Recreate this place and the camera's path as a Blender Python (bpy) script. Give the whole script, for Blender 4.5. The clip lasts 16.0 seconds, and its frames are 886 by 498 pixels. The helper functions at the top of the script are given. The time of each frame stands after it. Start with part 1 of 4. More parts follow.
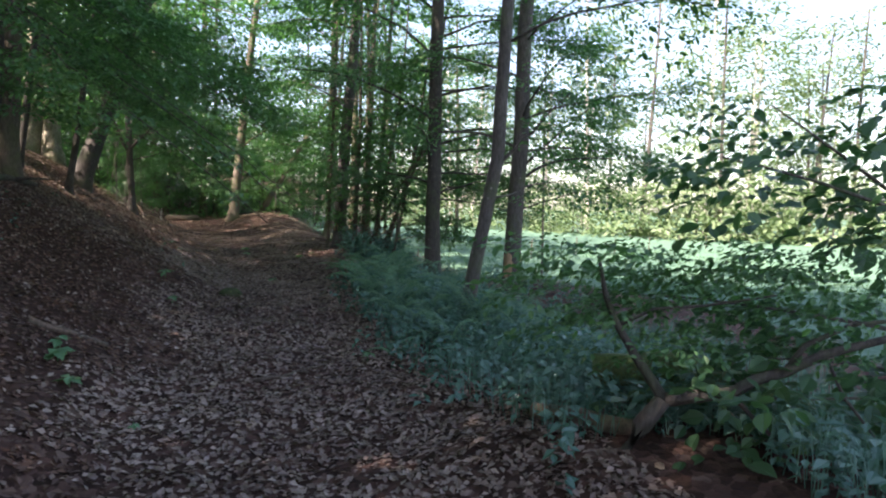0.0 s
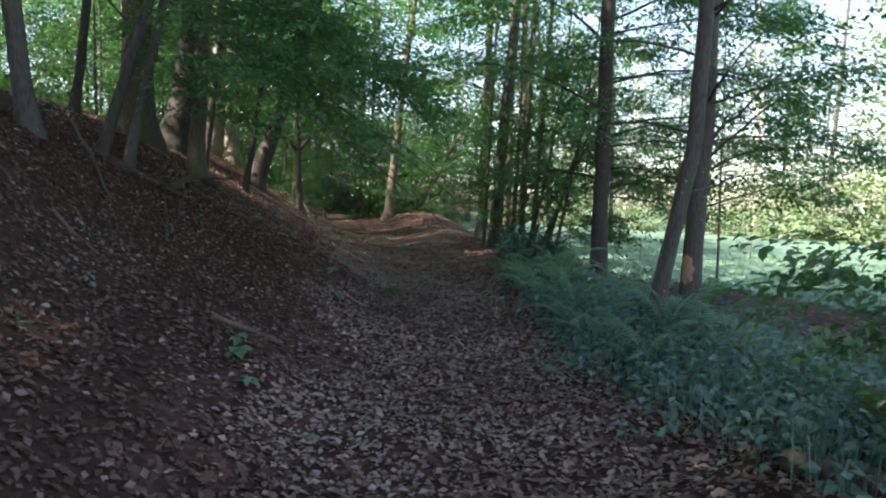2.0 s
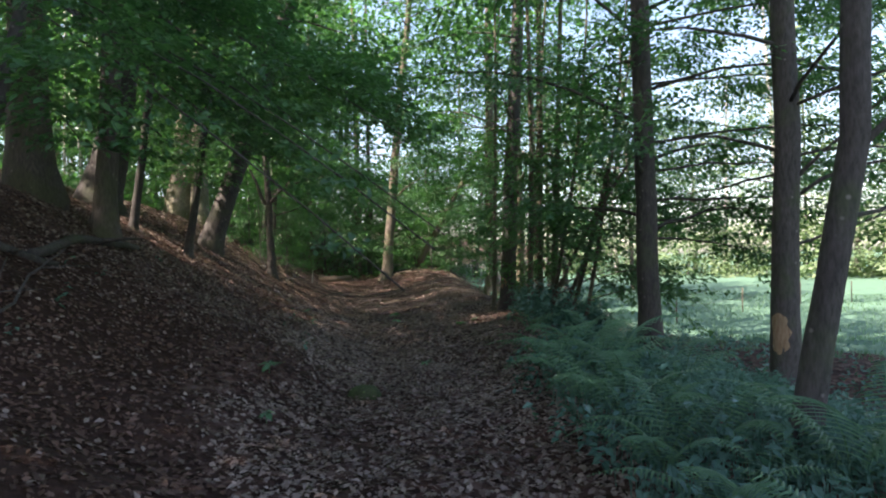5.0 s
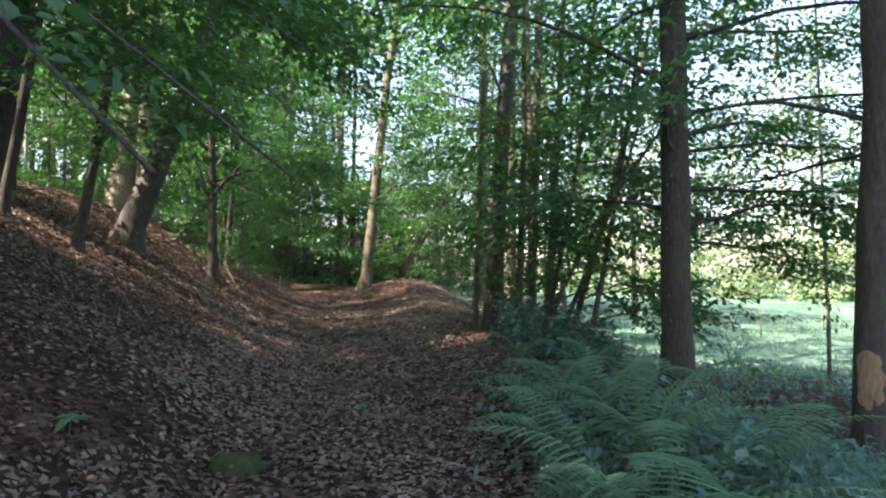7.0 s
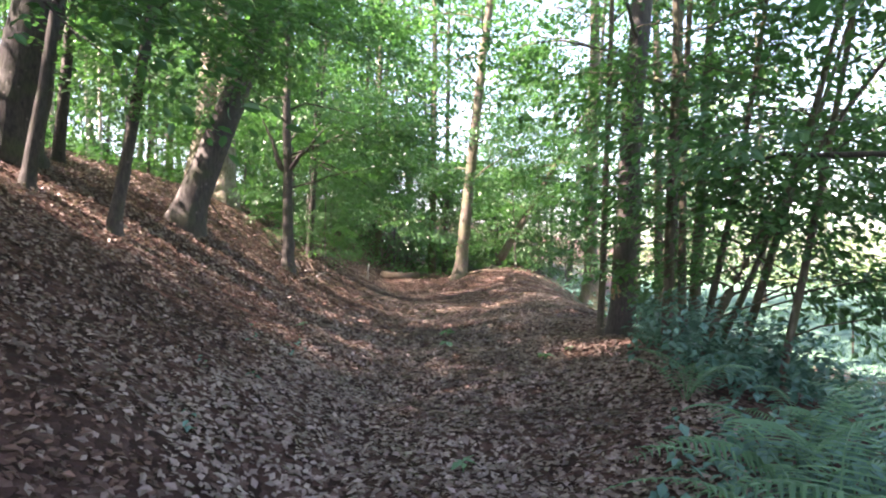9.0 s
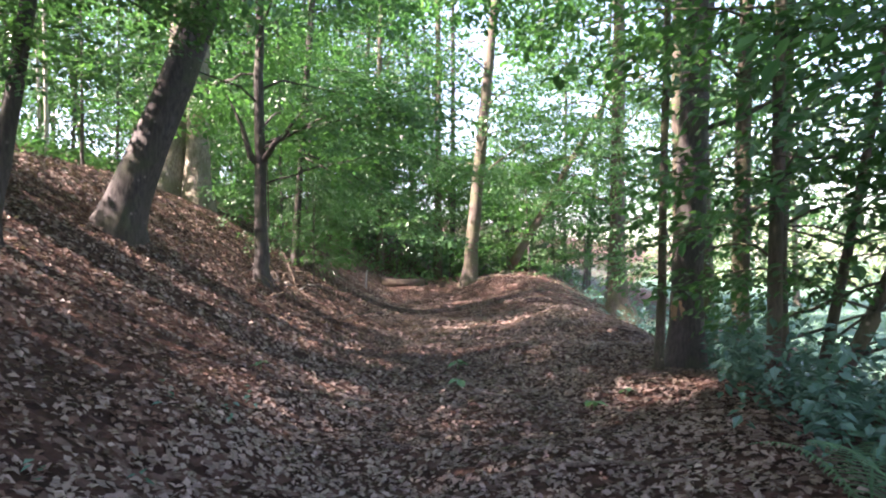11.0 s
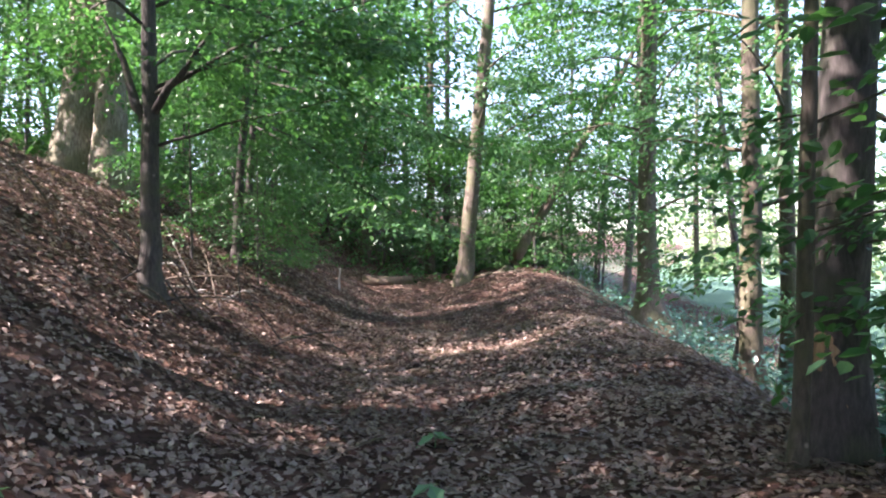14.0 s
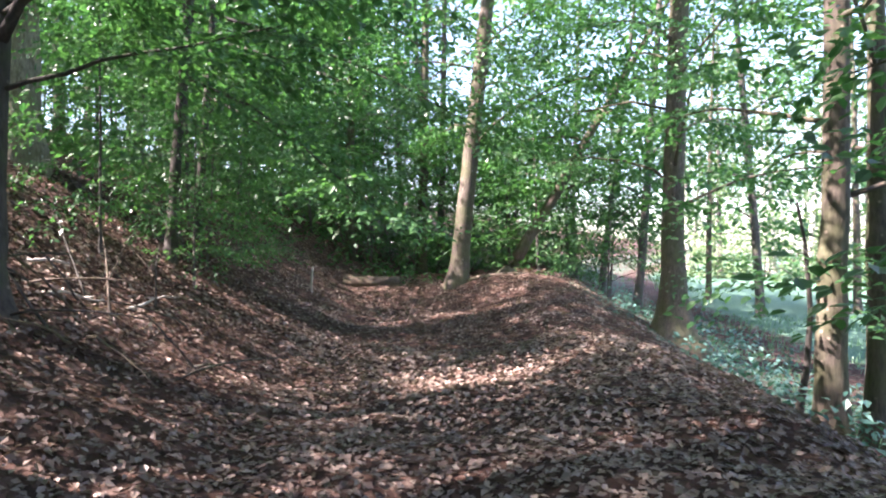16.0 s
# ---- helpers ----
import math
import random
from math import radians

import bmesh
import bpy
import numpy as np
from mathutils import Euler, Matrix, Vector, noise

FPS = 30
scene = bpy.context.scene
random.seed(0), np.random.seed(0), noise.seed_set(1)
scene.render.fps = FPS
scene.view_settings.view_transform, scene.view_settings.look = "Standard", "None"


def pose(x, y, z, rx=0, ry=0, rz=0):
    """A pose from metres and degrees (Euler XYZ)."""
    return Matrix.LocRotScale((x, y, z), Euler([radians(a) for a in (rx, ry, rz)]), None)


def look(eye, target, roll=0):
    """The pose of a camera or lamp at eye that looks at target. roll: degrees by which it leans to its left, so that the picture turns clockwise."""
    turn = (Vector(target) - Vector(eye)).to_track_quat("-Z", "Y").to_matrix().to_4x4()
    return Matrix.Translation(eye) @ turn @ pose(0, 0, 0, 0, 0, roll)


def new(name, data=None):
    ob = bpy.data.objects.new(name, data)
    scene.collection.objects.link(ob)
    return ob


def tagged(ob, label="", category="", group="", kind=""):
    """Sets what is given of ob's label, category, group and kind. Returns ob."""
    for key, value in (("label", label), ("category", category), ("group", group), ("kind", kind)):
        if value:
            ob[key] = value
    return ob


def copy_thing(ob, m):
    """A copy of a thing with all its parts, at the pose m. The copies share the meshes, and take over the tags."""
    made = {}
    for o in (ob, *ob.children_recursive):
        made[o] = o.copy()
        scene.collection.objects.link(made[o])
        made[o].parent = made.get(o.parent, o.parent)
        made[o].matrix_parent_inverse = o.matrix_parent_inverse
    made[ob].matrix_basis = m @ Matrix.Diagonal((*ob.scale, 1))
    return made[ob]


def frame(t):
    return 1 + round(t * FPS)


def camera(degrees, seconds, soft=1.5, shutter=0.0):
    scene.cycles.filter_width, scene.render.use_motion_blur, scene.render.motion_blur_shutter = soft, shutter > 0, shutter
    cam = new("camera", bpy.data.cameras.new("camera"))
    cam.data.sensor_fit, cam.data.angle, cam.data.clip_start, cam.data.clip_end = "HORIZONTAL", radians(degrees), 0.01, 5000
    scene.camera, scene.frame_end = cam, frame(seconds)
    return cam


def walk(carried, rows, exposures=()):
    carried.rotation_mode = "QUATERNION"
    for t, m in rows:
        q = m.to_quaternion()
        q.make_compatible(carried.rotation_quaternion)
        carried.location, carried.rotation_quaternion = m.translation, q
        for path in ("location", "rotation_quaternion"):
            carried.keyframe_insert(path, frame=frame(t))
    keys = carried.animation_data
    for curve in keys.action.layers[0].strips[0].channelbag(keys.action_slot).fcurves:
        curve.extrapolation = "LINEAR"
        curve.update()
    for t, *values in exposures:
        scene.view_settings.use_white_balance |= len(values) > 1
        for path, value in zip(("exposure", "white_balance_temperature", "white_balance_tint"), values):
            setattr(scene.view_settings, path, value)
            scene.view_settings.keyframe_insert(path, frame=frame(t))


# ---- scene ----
cam = camera(71.5, 16.0, soft=2.1)
METRES, EYE, TILT, LEAN, TURN = 14.3, 1.5, 0.0, 4.2, 0.0
ROWS = [
    (0.0, 0.0, 0.0, 0.0, 0.42, -4.02, -5.96),
    (0.5, -0.004, 0.0006, -0.0006, 7.58, -4.89, -5.82),
    (1.0, -0.0093, 0.0056, -0.0027, 11.23, -5.36, -5.67),
    (1.5, -0.0199, 0.02, -0.0033, 11.81, -5.18, -5.5),
    (2.0, -0.0279, 0.04, -0.0065, 13.8, -5.3, -5.68),
    (2.5, -0.0342, 0.0689, -0.0055, 15.04, -5.1, -5.46),
    (3.0, -0.0446, 0.1013, -0.0087, 15.38, -4.03, -4.41),
    (3.5, -0.049, 0.1309, -0.0085, 15.32, -3.05, -3.79),
    (4.0, -0.0505, 0.1632, -0.0068, 14.97, -2.3, -3.34),
    (4.5, -0.0561, 0.1968, -0.0075, 14.73, -1.18, -2.61),
    (7.0, -0.0698, 0.3951, -0.018, 14.46, 0.95, -4.49),
    (7.5, -0.0779, 0.4243, -0.0193, 17.34, 0.19, -5.89),
    (8.0, -0.0894, 0.4594, -0.0207, 19.84, -0.18, -6.01),
    (8.5, -0.1078, 0.4918, -0.0218, 20.75, -0.66, -5.21),
    (9.0, -0.1226, 0.5232, -0.0217, 23.16, -0.93, -4.5),
    (11.5, -0.1923, 0.6765, -0.0202, 23.72, -0.79, -3.77),
    (12.0, -0.2086, 0.7091, -0.0221, 24.06, -0.79, -4.06),
    (12.5, -0.2166, 0.7317, -0.021, 24.13, -0.91, -4.07),
    (13.0, -0.2255, 0.7616, -0.0227, 24.11, -1.37, -4.01),
    (13.5, -0.2324, 0.7947, -0.0224, 23.93, -1.59, -3.56),
    (14.0, -0.2395, 0.8242, -0.0203, 23.62, -1.57, -3.66),
    (14.5, -0.2544, 0.8549, -0.0218, 23.61, -1.6, -4.12),
    (15.0, -0.2622, 0.8867, -0.0228, 23.6, -1.54, -4.32),
    (15.5, -0.2697, 0.9159, -0.0218, 23.7, -1.57, -4.65),
    (16.0, -0.2796, 0.9424, -0.0235, 23.44, -1.75, -4.57),
]
walk(cam, [(t, pose(0, 0, EYE, TILT, LEAN, TURN) @ pose(METRES * x, METRES * y, METRES * z, 90 + pitch, roll, yaw)) for t, x, y, z, yaw, pitch, roll in ROWS],
     exposures=[(0.0, 2.35, 7100, 21), (3.5, 2.3, 7050, 19), (4.5, 2.2, 7050, 19), (7.0, 2.75, 7150, 21), (8.0, 3.25, 7250, 28), (9.0, 3.6, 7200, 31), (11.5, 3.25, 6800, 33), (13.0, 3.1, 6550, 30), (16.0, 3.15, 6500, 28)])

# ---- world and sun ----
SUN_AZ = Vector((-0.80, -0.60))          # horizontal direction towards the sun
SUN_EL = radians(46)
world = bpy.data.worlds.new("sky")
scene.world = world
world.use_nodes = True
wn = world.node_tree
sky = wn.nodes.new("ShaderNodeTexSky")
sky.sky_type = "NISHITA"
sky.sun_disc = False
sky.sun_elevation = SUN_EL
sky.sun_rotation = math.atan2(SUN_AZ.x, SUN_AZ.y)
sky.air_density, sky.dust_density = 1.0, 1.5
wn.links.new(sky.outputs[0], wn.nodes["Background"].inputs[0])
wn.nodes["Background"].inputs[1].default_value = 0.11
sun_dir = Vector((SUN_AZ.x * math.cos(SUN_EL), SUN_AZ.y * math.cos(SUN_EL), math.sin(SUN_EL))).normalized()
sun = new("sun", bpy.data.lights.new("sun", "SUN"))
sun.data.energy, sun.data.angle, sun.data.color = 5.0, radians(0.55), (1.0, 0.94, 0.84)
sun.matrix_world = look(sun_dir * 60, (0, 0, 0))


# ---- materials ----
def material(name, rough=0.8):
    m = bpy.data.materials.new(name)
    m.use_nodes = True
    n = m.node_tree
    b = n.nodes["Principled BSDF"]
    b.inputs["Roughness"].default_value = rough
    return m, n, b


def node(n, kind, **values):
    made = n.nodes.new(kind)
    for key, value in values.items():
        made.inputs[key].default_value = value
    return made


def ramp(n, source, stops):
    r = n.nodes.new("ShaderNodeValToRGB")
    while len(r.color_ramp.elements) < len(stops):
        r.color_ramp.elements.new(0.5)
    for e, (p, c) in zip(r.color_ramp.elements, stops):
        e.position, e.color = p, (*c, 1)
    n.links.new(source, r.inputs[0])
    return r.outputs[0]


def mix(n, fac, a, b, kind="MIX"):
    m = n.nodes.new("ShaderNodeMix")
    m.data_type, m.blend_type = "RGBA", kind
    for slot, v in ((0, fac), (6, a), (7, b)):
        if isinstance(v, (int, float)):
            m.inputs[slot].default_value = v
        elif isinstance(v, tuple):
            m.inputs[slot].default_value = (*v, 1)
        else:
            n.links.new(v, m.inputs[slot])
    return m.outputs[2]


def bumped(n, b, source, strength, distance):
    bump = node(n, "ShaderNodeBump", Strength=strength, Distance=distance)
    n.links.new(source, bump.inputs["Height"])
    n.links.new(bump.outputs[0], b.inputs["Normal"])


def leaf_material(name, dark, mid, light, through_share=0.4, rough=0.45):
    """A leaf: glossy skin over a body that lets light through; each leaf differs a little."""
    m, n, b = material(name, rough)
    geo = n.nodes.new("ShaderNodeNewGeometry")
    col = ramp(n, geo.outputs["Random Per Island"], [(0.0, dark), (0.5, mid), (0.93, light), (1.0, tuple(min(1, v * 1.5) for v in light))])
    noi = node(n, "ShaderNodeTexNoise", Scale=0.6)
    pos = n.nodes.new("ShaderNodeTexCoord")
    n.links.new(pos.outputs["Object"], noi.inputs["Vector"])
    col = mix(n, 0.45, col, ramp(n, noi.outputs[0], [(0.35, dark), (0.65, light)]))
    n.links.new(col, b.inputs["Base Color"])
    tr = n.nodes.new("ShaderNodeBsdfTranslucent")
    n.links.new(mix(n, 1.0, col, (1.15, 1.45, 0.75), "MULTIPLY"), tr.inputs[0])
    sh = n.nodes.new("ShaderNodeMixShader")
    sh.inputs[0].default_value = through_share
    n.links.new(b.outputs[0], sh.inputs[1])
    n.links.new(tr.outputs[0], sh.inputs[2])
    n.links.new(sh.outputs[0], n.nodes["Material Output"].inputs[0])
    return m


def bark_material(name, dark, light, moss, moss_share, stretch=0.25):
    m, n, b = material(name, 0.85)
    pos = n.nodes.new("ShaderNodeTexCoord")
    mp = node(n, "ShaderNodeMapping", Scale=(1, 1, stretch))
    n.links.new(pos.outputs["Object"], mp.inputs[0])
    fine = node(n, "ShaderNodeTexNoise", Scale=38, Detail=6, Roughness=0.7)
    n.links.new(mp.outputs[0], fine.inputs["Vector"])
    wide = node(n, "ShaderNodeTexNoise", Scale=3.5, Detail=3)
    n.links.new(pos.outputs["Object"], wide.inputs["Vector"])
    col = ramp(n, fine.outputs[0], [(0.35, dark), (0.65, light)])
    spots = ramp(n, wide.outputs[0], [(0.55 - moss_share * 0.5, (0, 0, 0)), (0.75 - moss_share * 0.5, (1, 1, 1))])
    patchy = mix(n, fine.outputs[0], (0, 0, 0), spots)
    col = mix(n, patchy, col, moss)
    dots = node(n, "ShaderNodeTexVoronoi", Scale=7.0)
    n.links.new(pos.outputs["Object"], dots.inputs["Vector"])
    lichen = ramp(n, dots.outputs["Distance"], [(0.05, (0.8, 0.8, 0.8)), (0.13, (0, 0, 0))])
    col = mix(n, lichen, col, tuple(min(0.6, v * 2.6) for v in light))
    n.links.new(col, b.inputs["Base Color"])
    bumped(n, b, fine.outputs[0], 0.7, 0.02)
    return m


BEECH = leaf_material("beech_leaf", (0.032, 0.098, 0.044), (0.054, 0.152, 0.060), (0.095, 0.205, 0.075), 0.42, 0.36)
HAZEL = leaf_material("hazel_leaf", (0.030, 0.090, 0.050), (0.050, 0.128, 0.066), (0.085, 0.170, 0.070), 0.42, 0.35)
FERN = leaf_material("fern_leaf", (0.070, 0.172, 0.098), (0.108, 0.238, 0.132), (0.155, 0.295, 0.155), 0.34, 0.32)
# paler leaf green, with the full sun beyond the meadow worked into it
EDGE = leaf_material("sunlit_leaf", (0.070, 0.118, 0.055), (0.110, 0.168, 0.080), (0.170, 0.225, 0.120), 0.35)
HERB = leaf_material("herb_leaf", (0.062, 0.150, 0.128), (0.102, 0.215, 0.190), (0.155, 0.275, 0.240), 0.28, 0.26)
GRASS = leaf_material("grass_blade", (0.07, 0.15, 0.095), (0.11, 0.21, 0.135), (0.17, 0.28, 0.18), 0.35)
DRY = leaf_material("dry_leaf", (0.074, 0.045, 0.037), (0.186, 0.120, 0.098), (0.360, 0.275, 0.232), 0.10, 0.5)
# darker copy of the dry leaf; the bank's shade is in its colour
SHADED = leaf_material("shaded_leaf", (0.036, 0.017, 0.011), (0.088, 0.042, 0.028), (0.165, 0.090, 0.063), 0.08, 0.65)
BARK = bark_material("beech_bark", (0.045, 0.038, 0.036), (0.112, 0.097, 0.092), (0.07, 0.10, 0.035), 0.10)
MOSSY = bark_material("mossy_bark", (0.05, 0.039, 0.031), (0.145, 0.115, 0.092), (0.075, 0.09, 0.03), 0.30)
PALE = bark_material("birch_bark", (0.30, 0.27, 0.24), (0.62, 0.58, 0.52), (0.05, 0.05, 0.04), 0.05)
DEAD = bark_material("dead_wood", (0.06, 0.045, 0.035), (0.16, 0.115, 0.085), (0.09, 0.11, 0.04), 0.12)
DARK = bark_material("dark_bark", (0.028, 0.024, 0.022), (0.080, 0.068, 0.060), (0.06, 0.08, 0.03), 0.12)
# pale mottled beech bark, with sun on these trunks partly in its colour
LIT_BARK = bark_material("sunlit_beech_bark", (0.12, 0.10, 0.078), (0.36, 0.315, 0.25), (0.09, 0.10, 0.035), 0.22)
WOOD = bark_material("bare_wood", (0.28, 0.17, 0.10), (0.45, 0.30, 0.19), (0.2, 0.15, 0.1), 0.0)
LOGMOSS = bark_material("log_moss", (0.055, 0.10, 0.030), (0.13, 0.20, 0.055), (0.06, 0.05, 0.03), 0.1, 1.0)
MOSS = bark_material("moss", (0.022, 0.036, 0.012), (0.065, 0.095, 0.026), (0.06, 0.05, 0.03), 0.1, 1.0)


def ground_material():
    m, n, b = material("forest_ground", 0.95)
    b.inputs["Specular IOR Level"].default_value = 0.15
    pos = n.nodes.new("ShaderNodeTexCoord").outputs["Object"]
    vor = node(n, "ShaderNodeTexVoronoi", Scale=16)
    warp = node(n, "ShaderNodeTexNoise", Scale=22, Detail=3)
    n.links.new(pos, warp.inputs["Vector"])
    n.links.new(mix(n, 0.05, pos, warp.outputs["Color"], "ADD"), vor.inputs["Vector"])
    sep = n.nodes.new("ShaderNodeSeparateColor")
    n.links.new(vor.outputs["Color"], sep.inputs[0])
    litter = ramp(n, sep.outputs[0], [(0.0, (0.044, 0.026, 0.021)), (0.45, (0.110, 0.065, 0.050)), (0.8, (0.19, 0.118, 0.092)), (1.0, (0.31, 0.23, 0.19))])
    edge = ramp(n, vor.outputs["Distance"], [(0.0, (1, 1, 1)), (0.055, (0.55, 0.5, 0.5))])
    litter = mix(n, 1.0, litter, edge, "MULTIPLY")
    wide = node(n, "ShaderNodeTexNoise", Scale=0.9, Detail=4)
    n.links.new(pos, wide.inputs["Vector"])
    soil = mix(n, ramp(n, wide.outputs[0], [(0.45, (0, 0, 0)), (0.75, (0.7, 0.7, 0.7))]), litter, (0.045, 0.028, 0.022))
    crumbs = node(n, "ShaderNodeTexNoise", Scale=30, Detail=6, Roughness=0.7)
    n.links.new(pos, crumbs.inputs["Vector"])
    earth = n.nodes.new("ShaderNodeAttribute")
    earth.attribute_name = "dark_earth"
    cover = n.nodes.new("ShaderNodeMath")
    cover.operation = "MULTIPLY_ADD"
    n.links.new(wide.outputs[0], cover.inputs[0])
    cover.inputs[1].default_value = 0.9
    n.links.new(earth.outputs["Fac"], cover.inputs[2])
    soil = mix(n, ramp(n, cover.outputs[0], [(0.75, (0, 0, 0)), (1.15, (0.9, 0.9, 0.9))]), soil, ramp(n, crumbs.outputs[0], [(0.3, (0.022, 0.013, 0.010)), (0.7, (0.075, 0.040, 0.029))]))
    gn = node(n, "ShaderNodeTexNoise", Scale=7, Detail=6, Roughness=0.75)
    n.links.new(pos, gn.inputs["Vector"])
    turf = ramp(n, gn.outputs[0], [(0.3, (0.055, 0.118, 0.082)), (0.6, (0.105, 0.188, 0.132)), (0.8, (0.165, 0.25, 0.18))])
    att = n.nodes.new("ShaderNodeAttribute")
    att.attribute_name = "turf"
    f = n.nodes.new("ShaderNodeMath")
    f.operation = "MULTIPLY_ADD"
    n.links.new(gn.outputs[0], f.inputs[0])
    f.inputs[1].default_value = 1.6
    n.links.new(att.outputs["Fac"], f.inputs[2])
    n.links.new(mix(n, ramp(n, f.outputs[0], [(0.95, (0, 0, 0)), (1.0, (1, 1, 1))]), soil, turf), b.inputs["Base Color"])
    bumped(n, b, vor.outputs["Distance"], 0.6, 0.03)
    return m


GROUND = ground_material()


# ---- meshes ----
rng = np.random.default_rng(7)


def mesh_of(name, verts, faces, mat, smooth=False):
    """A mesh from arrays: verts (n, 3) and faces (m, 3) or (m, 4)."""
    me = bpy.data.meshes.new(name)
    verts, faces = np.asarray(verts, dtype=np.float32), np.asarray(faces, dtype=np.int32)
    k = faces.shape[1]
    me.vertices.add(len(verts))
    me.vertices.foreach_set("co", verts.ravel())
    me.loops.add(faces.size)
    me.loops.foreach_set("vertex_index", faces.ravel())
    me.polygons.add(len(faces))
    me.polygons.foreach_set("loop_start", np.arange(0, faces.size, k, dtype=np.int32))
    me.polygons.foreach_set("use_smooth", np.full(len(faces), smooth))
    me.update(calc_edges=True)
    me.materials.append(mat)
    return me


def part(name, me, parent, label=""):
    ob = new(name, me)
    ob.parent = parent
    return tagged(ob, label)


def thing(name, x, y, z, label, category, group="", kind=""):
    ob = new(name)
    ob.empty_display_size = 0.2
    ob.location = (x, y, z)
    return tagged(ob, label, category, group, kind)


def tube(points, radii, sides=8, rough=0.0, flare=0.0):
    """A tapered tube along points; rough: uneven girth; flare: root buttresses at its foot."""
    p = np.asarray(points, float)
    r = np.asarray(radii, float)
    n = len(p)
    d = np.gradient(p, axis=0)
    d /= np.linalg.norm(d, axis=1)[:, None]
    ref = np.where(np.abs(d[:, 2:3]) > 0.9, np.array([[1.0, 0, 0]]), np.array([[0, 0, 1.0]]))
    a = np.cross(d, ref)
    a /= np.linalg.norm(a, axis=1)[:, None]
    b = np.cross(d, a)
    ang = np.linspace(0, 2 * np.pi, sides, endpoint=False)
    rr = r[:, None] * (1 + rough * rng.normal(size=(n, sides)))
    if flare:
        lobes = 1 + flare * np.exp(-np.clip(p[:, 2] - p[2, 2], 0, 99) / (r[4] * 2.2))[:, None] * (0.55 + 0.75 * np.cos(ang * 5 + rng.uniform(0, 6)) ** 2)[None]
        rr = rr * lobes
    v = p[:, None] + rr[..., None] * (np.cos(ang)[None, :, None] * a[:, None] + np.sin(ang)[None, :, None] * b[:, None])
    i, j = np.meshgrid(np.arange(n - 1), np.arange(sides), indexing="ij")
    j2 = (j + 1) % sides
    f = np.stack([i * sides + j, i * sides + j2, (i + 1) * sides + j2, (i + 1) * sides + j], -1).reshape(-1, 4)
    v = np.concatenate([v.reshape(-1, 3), p[:1], p[-1:]])
    k = np.arange(sides)
    k2 = (k + 1) % sides
    c0, c1 = n * sides, n * sides + 1
    caps = np.concatenate([np.stack([k2, k, np.full(sides, c0), np.full(sides, c0)], -1), np.stack([k + (n - 1) * sides, k2 + (n - 1) * sides, np.full(sides, c1), np.full(sides, c1)], -1)])
    # caps as thin quads between two neighbouring rim points and the middle
    caps = np.stack([caps[:, 0], caps[:, 1], caps[:, 2]], -1)
    quads = np.concatenate([np.stack([f[:, 0], f[:, 1], f[:, 2]], -1), np.stack([f[:, 0], f[:, 2], f[:, 3]], -1)])
    return v, np.concatenate([quads, caps])


def joined(pieces):
    vs, fs, o = [], [], 0
    for v, f in pieces:
        vs.append(v)
        fs.append(f + o)
        o += len(v)
    return np.concatenate(vs), np.concatenate(fs)


def bend(start, end, n, sag=0.0, wander=0.0):
    """Points from start to end, bowed by sag (down is positive) and wandering."""
    u = np.linspace(0, 1, n)[:, None]
    p = np.asarray(start, float) * (1 - u) + np.asarray(end, float) * u
    p[:, 2] -= (4 * u * (1 - u))[:, 0] * sag
    w = np.cumsum(rng.normal(size=(n, 3)) * wander, axis=0)
    return p + (w - w[:1]) * (1 - u)


LEAF = np.array([[0, 0, 0], [0.42, 0.31, 0.07], [1.0, 0, -0.10], [0.42, -0.31, 0.07]])
LEAF_TRIS = np.array([[0, 2, 1], [0, 3, 2]])


OVAL = np.array([[0, 0, 0], [0.24, 0.24, 0.05], [0.66, 0.26, 0.02], [1.0, 0, -0.12], [0.66, -0.26, 0.02], [0.24, -0.24, 0.05]])
RIM = [(0.10, 0.15), (0.26, 0.28), (0.45, 0.33), (0.62, 0.29), (0.78, 0.19), (0.91, 0.08)]
BROAD = np.array([[0, 0, 0]] + [[a, b, 0.22 * b - 0.14 * a * a] for a, b in RIM] + [[1.0, 0, -0.16]] + [[a, -b, 0.22 * b - 0.14 * a * a] for a, b in RIM[::-1]] + [[0.5, 0, -0.045]])
BROAD_TRIS = np.array([[k, (k + 1) % 14, 14] for k in range(14)])
OVAL_TRIS = np.array([[0, 2, 1], [0, 3, 2], [0, 4, 3], [0, 5, 4]])


def leaves_at(pos, yaw, pitch, roll, size, oval=False):
    """Folded leaves: arrays of places, headings, dips, rolls and lengths."""
    shape, tris = (BROAD, BROAD_TRIS) if oval == "broad" else (OVAL, OVAL_TRIS) if oval else (LEAF, LEAF_TRIS)
    n = len(pos)
    cy, sy, cp, sp, cr, sr = np.cos(yaw), np.sin(yaw), np.cos(pitch), np.sin(pitch), np.cos(roll), np.sin(roll)
    ax = np.stack([cy * cp, sy * cp, -sp], -1)
    side = np.stack([-sy, cy, np.zeros(n)], -1)
    up = np.cross(ax, side)
    s2 = side * cr[:, None] + up * sr[:, None]
    u2 = up * cr[:, None] - side * sr[:, None]
    v = pos[:, None] + size[:, None, None] * (shape[None, :, :1] * ax[:, None] + shape[None, :, 1:2] * s2[:, None] + shape[None, :, 2:] * u2[:, None])
    f = tris[None] + (np.arange(n) * len(shape))[:, None, None]
    return v.reshape(-1, 3), f.reshape(-1, 3)


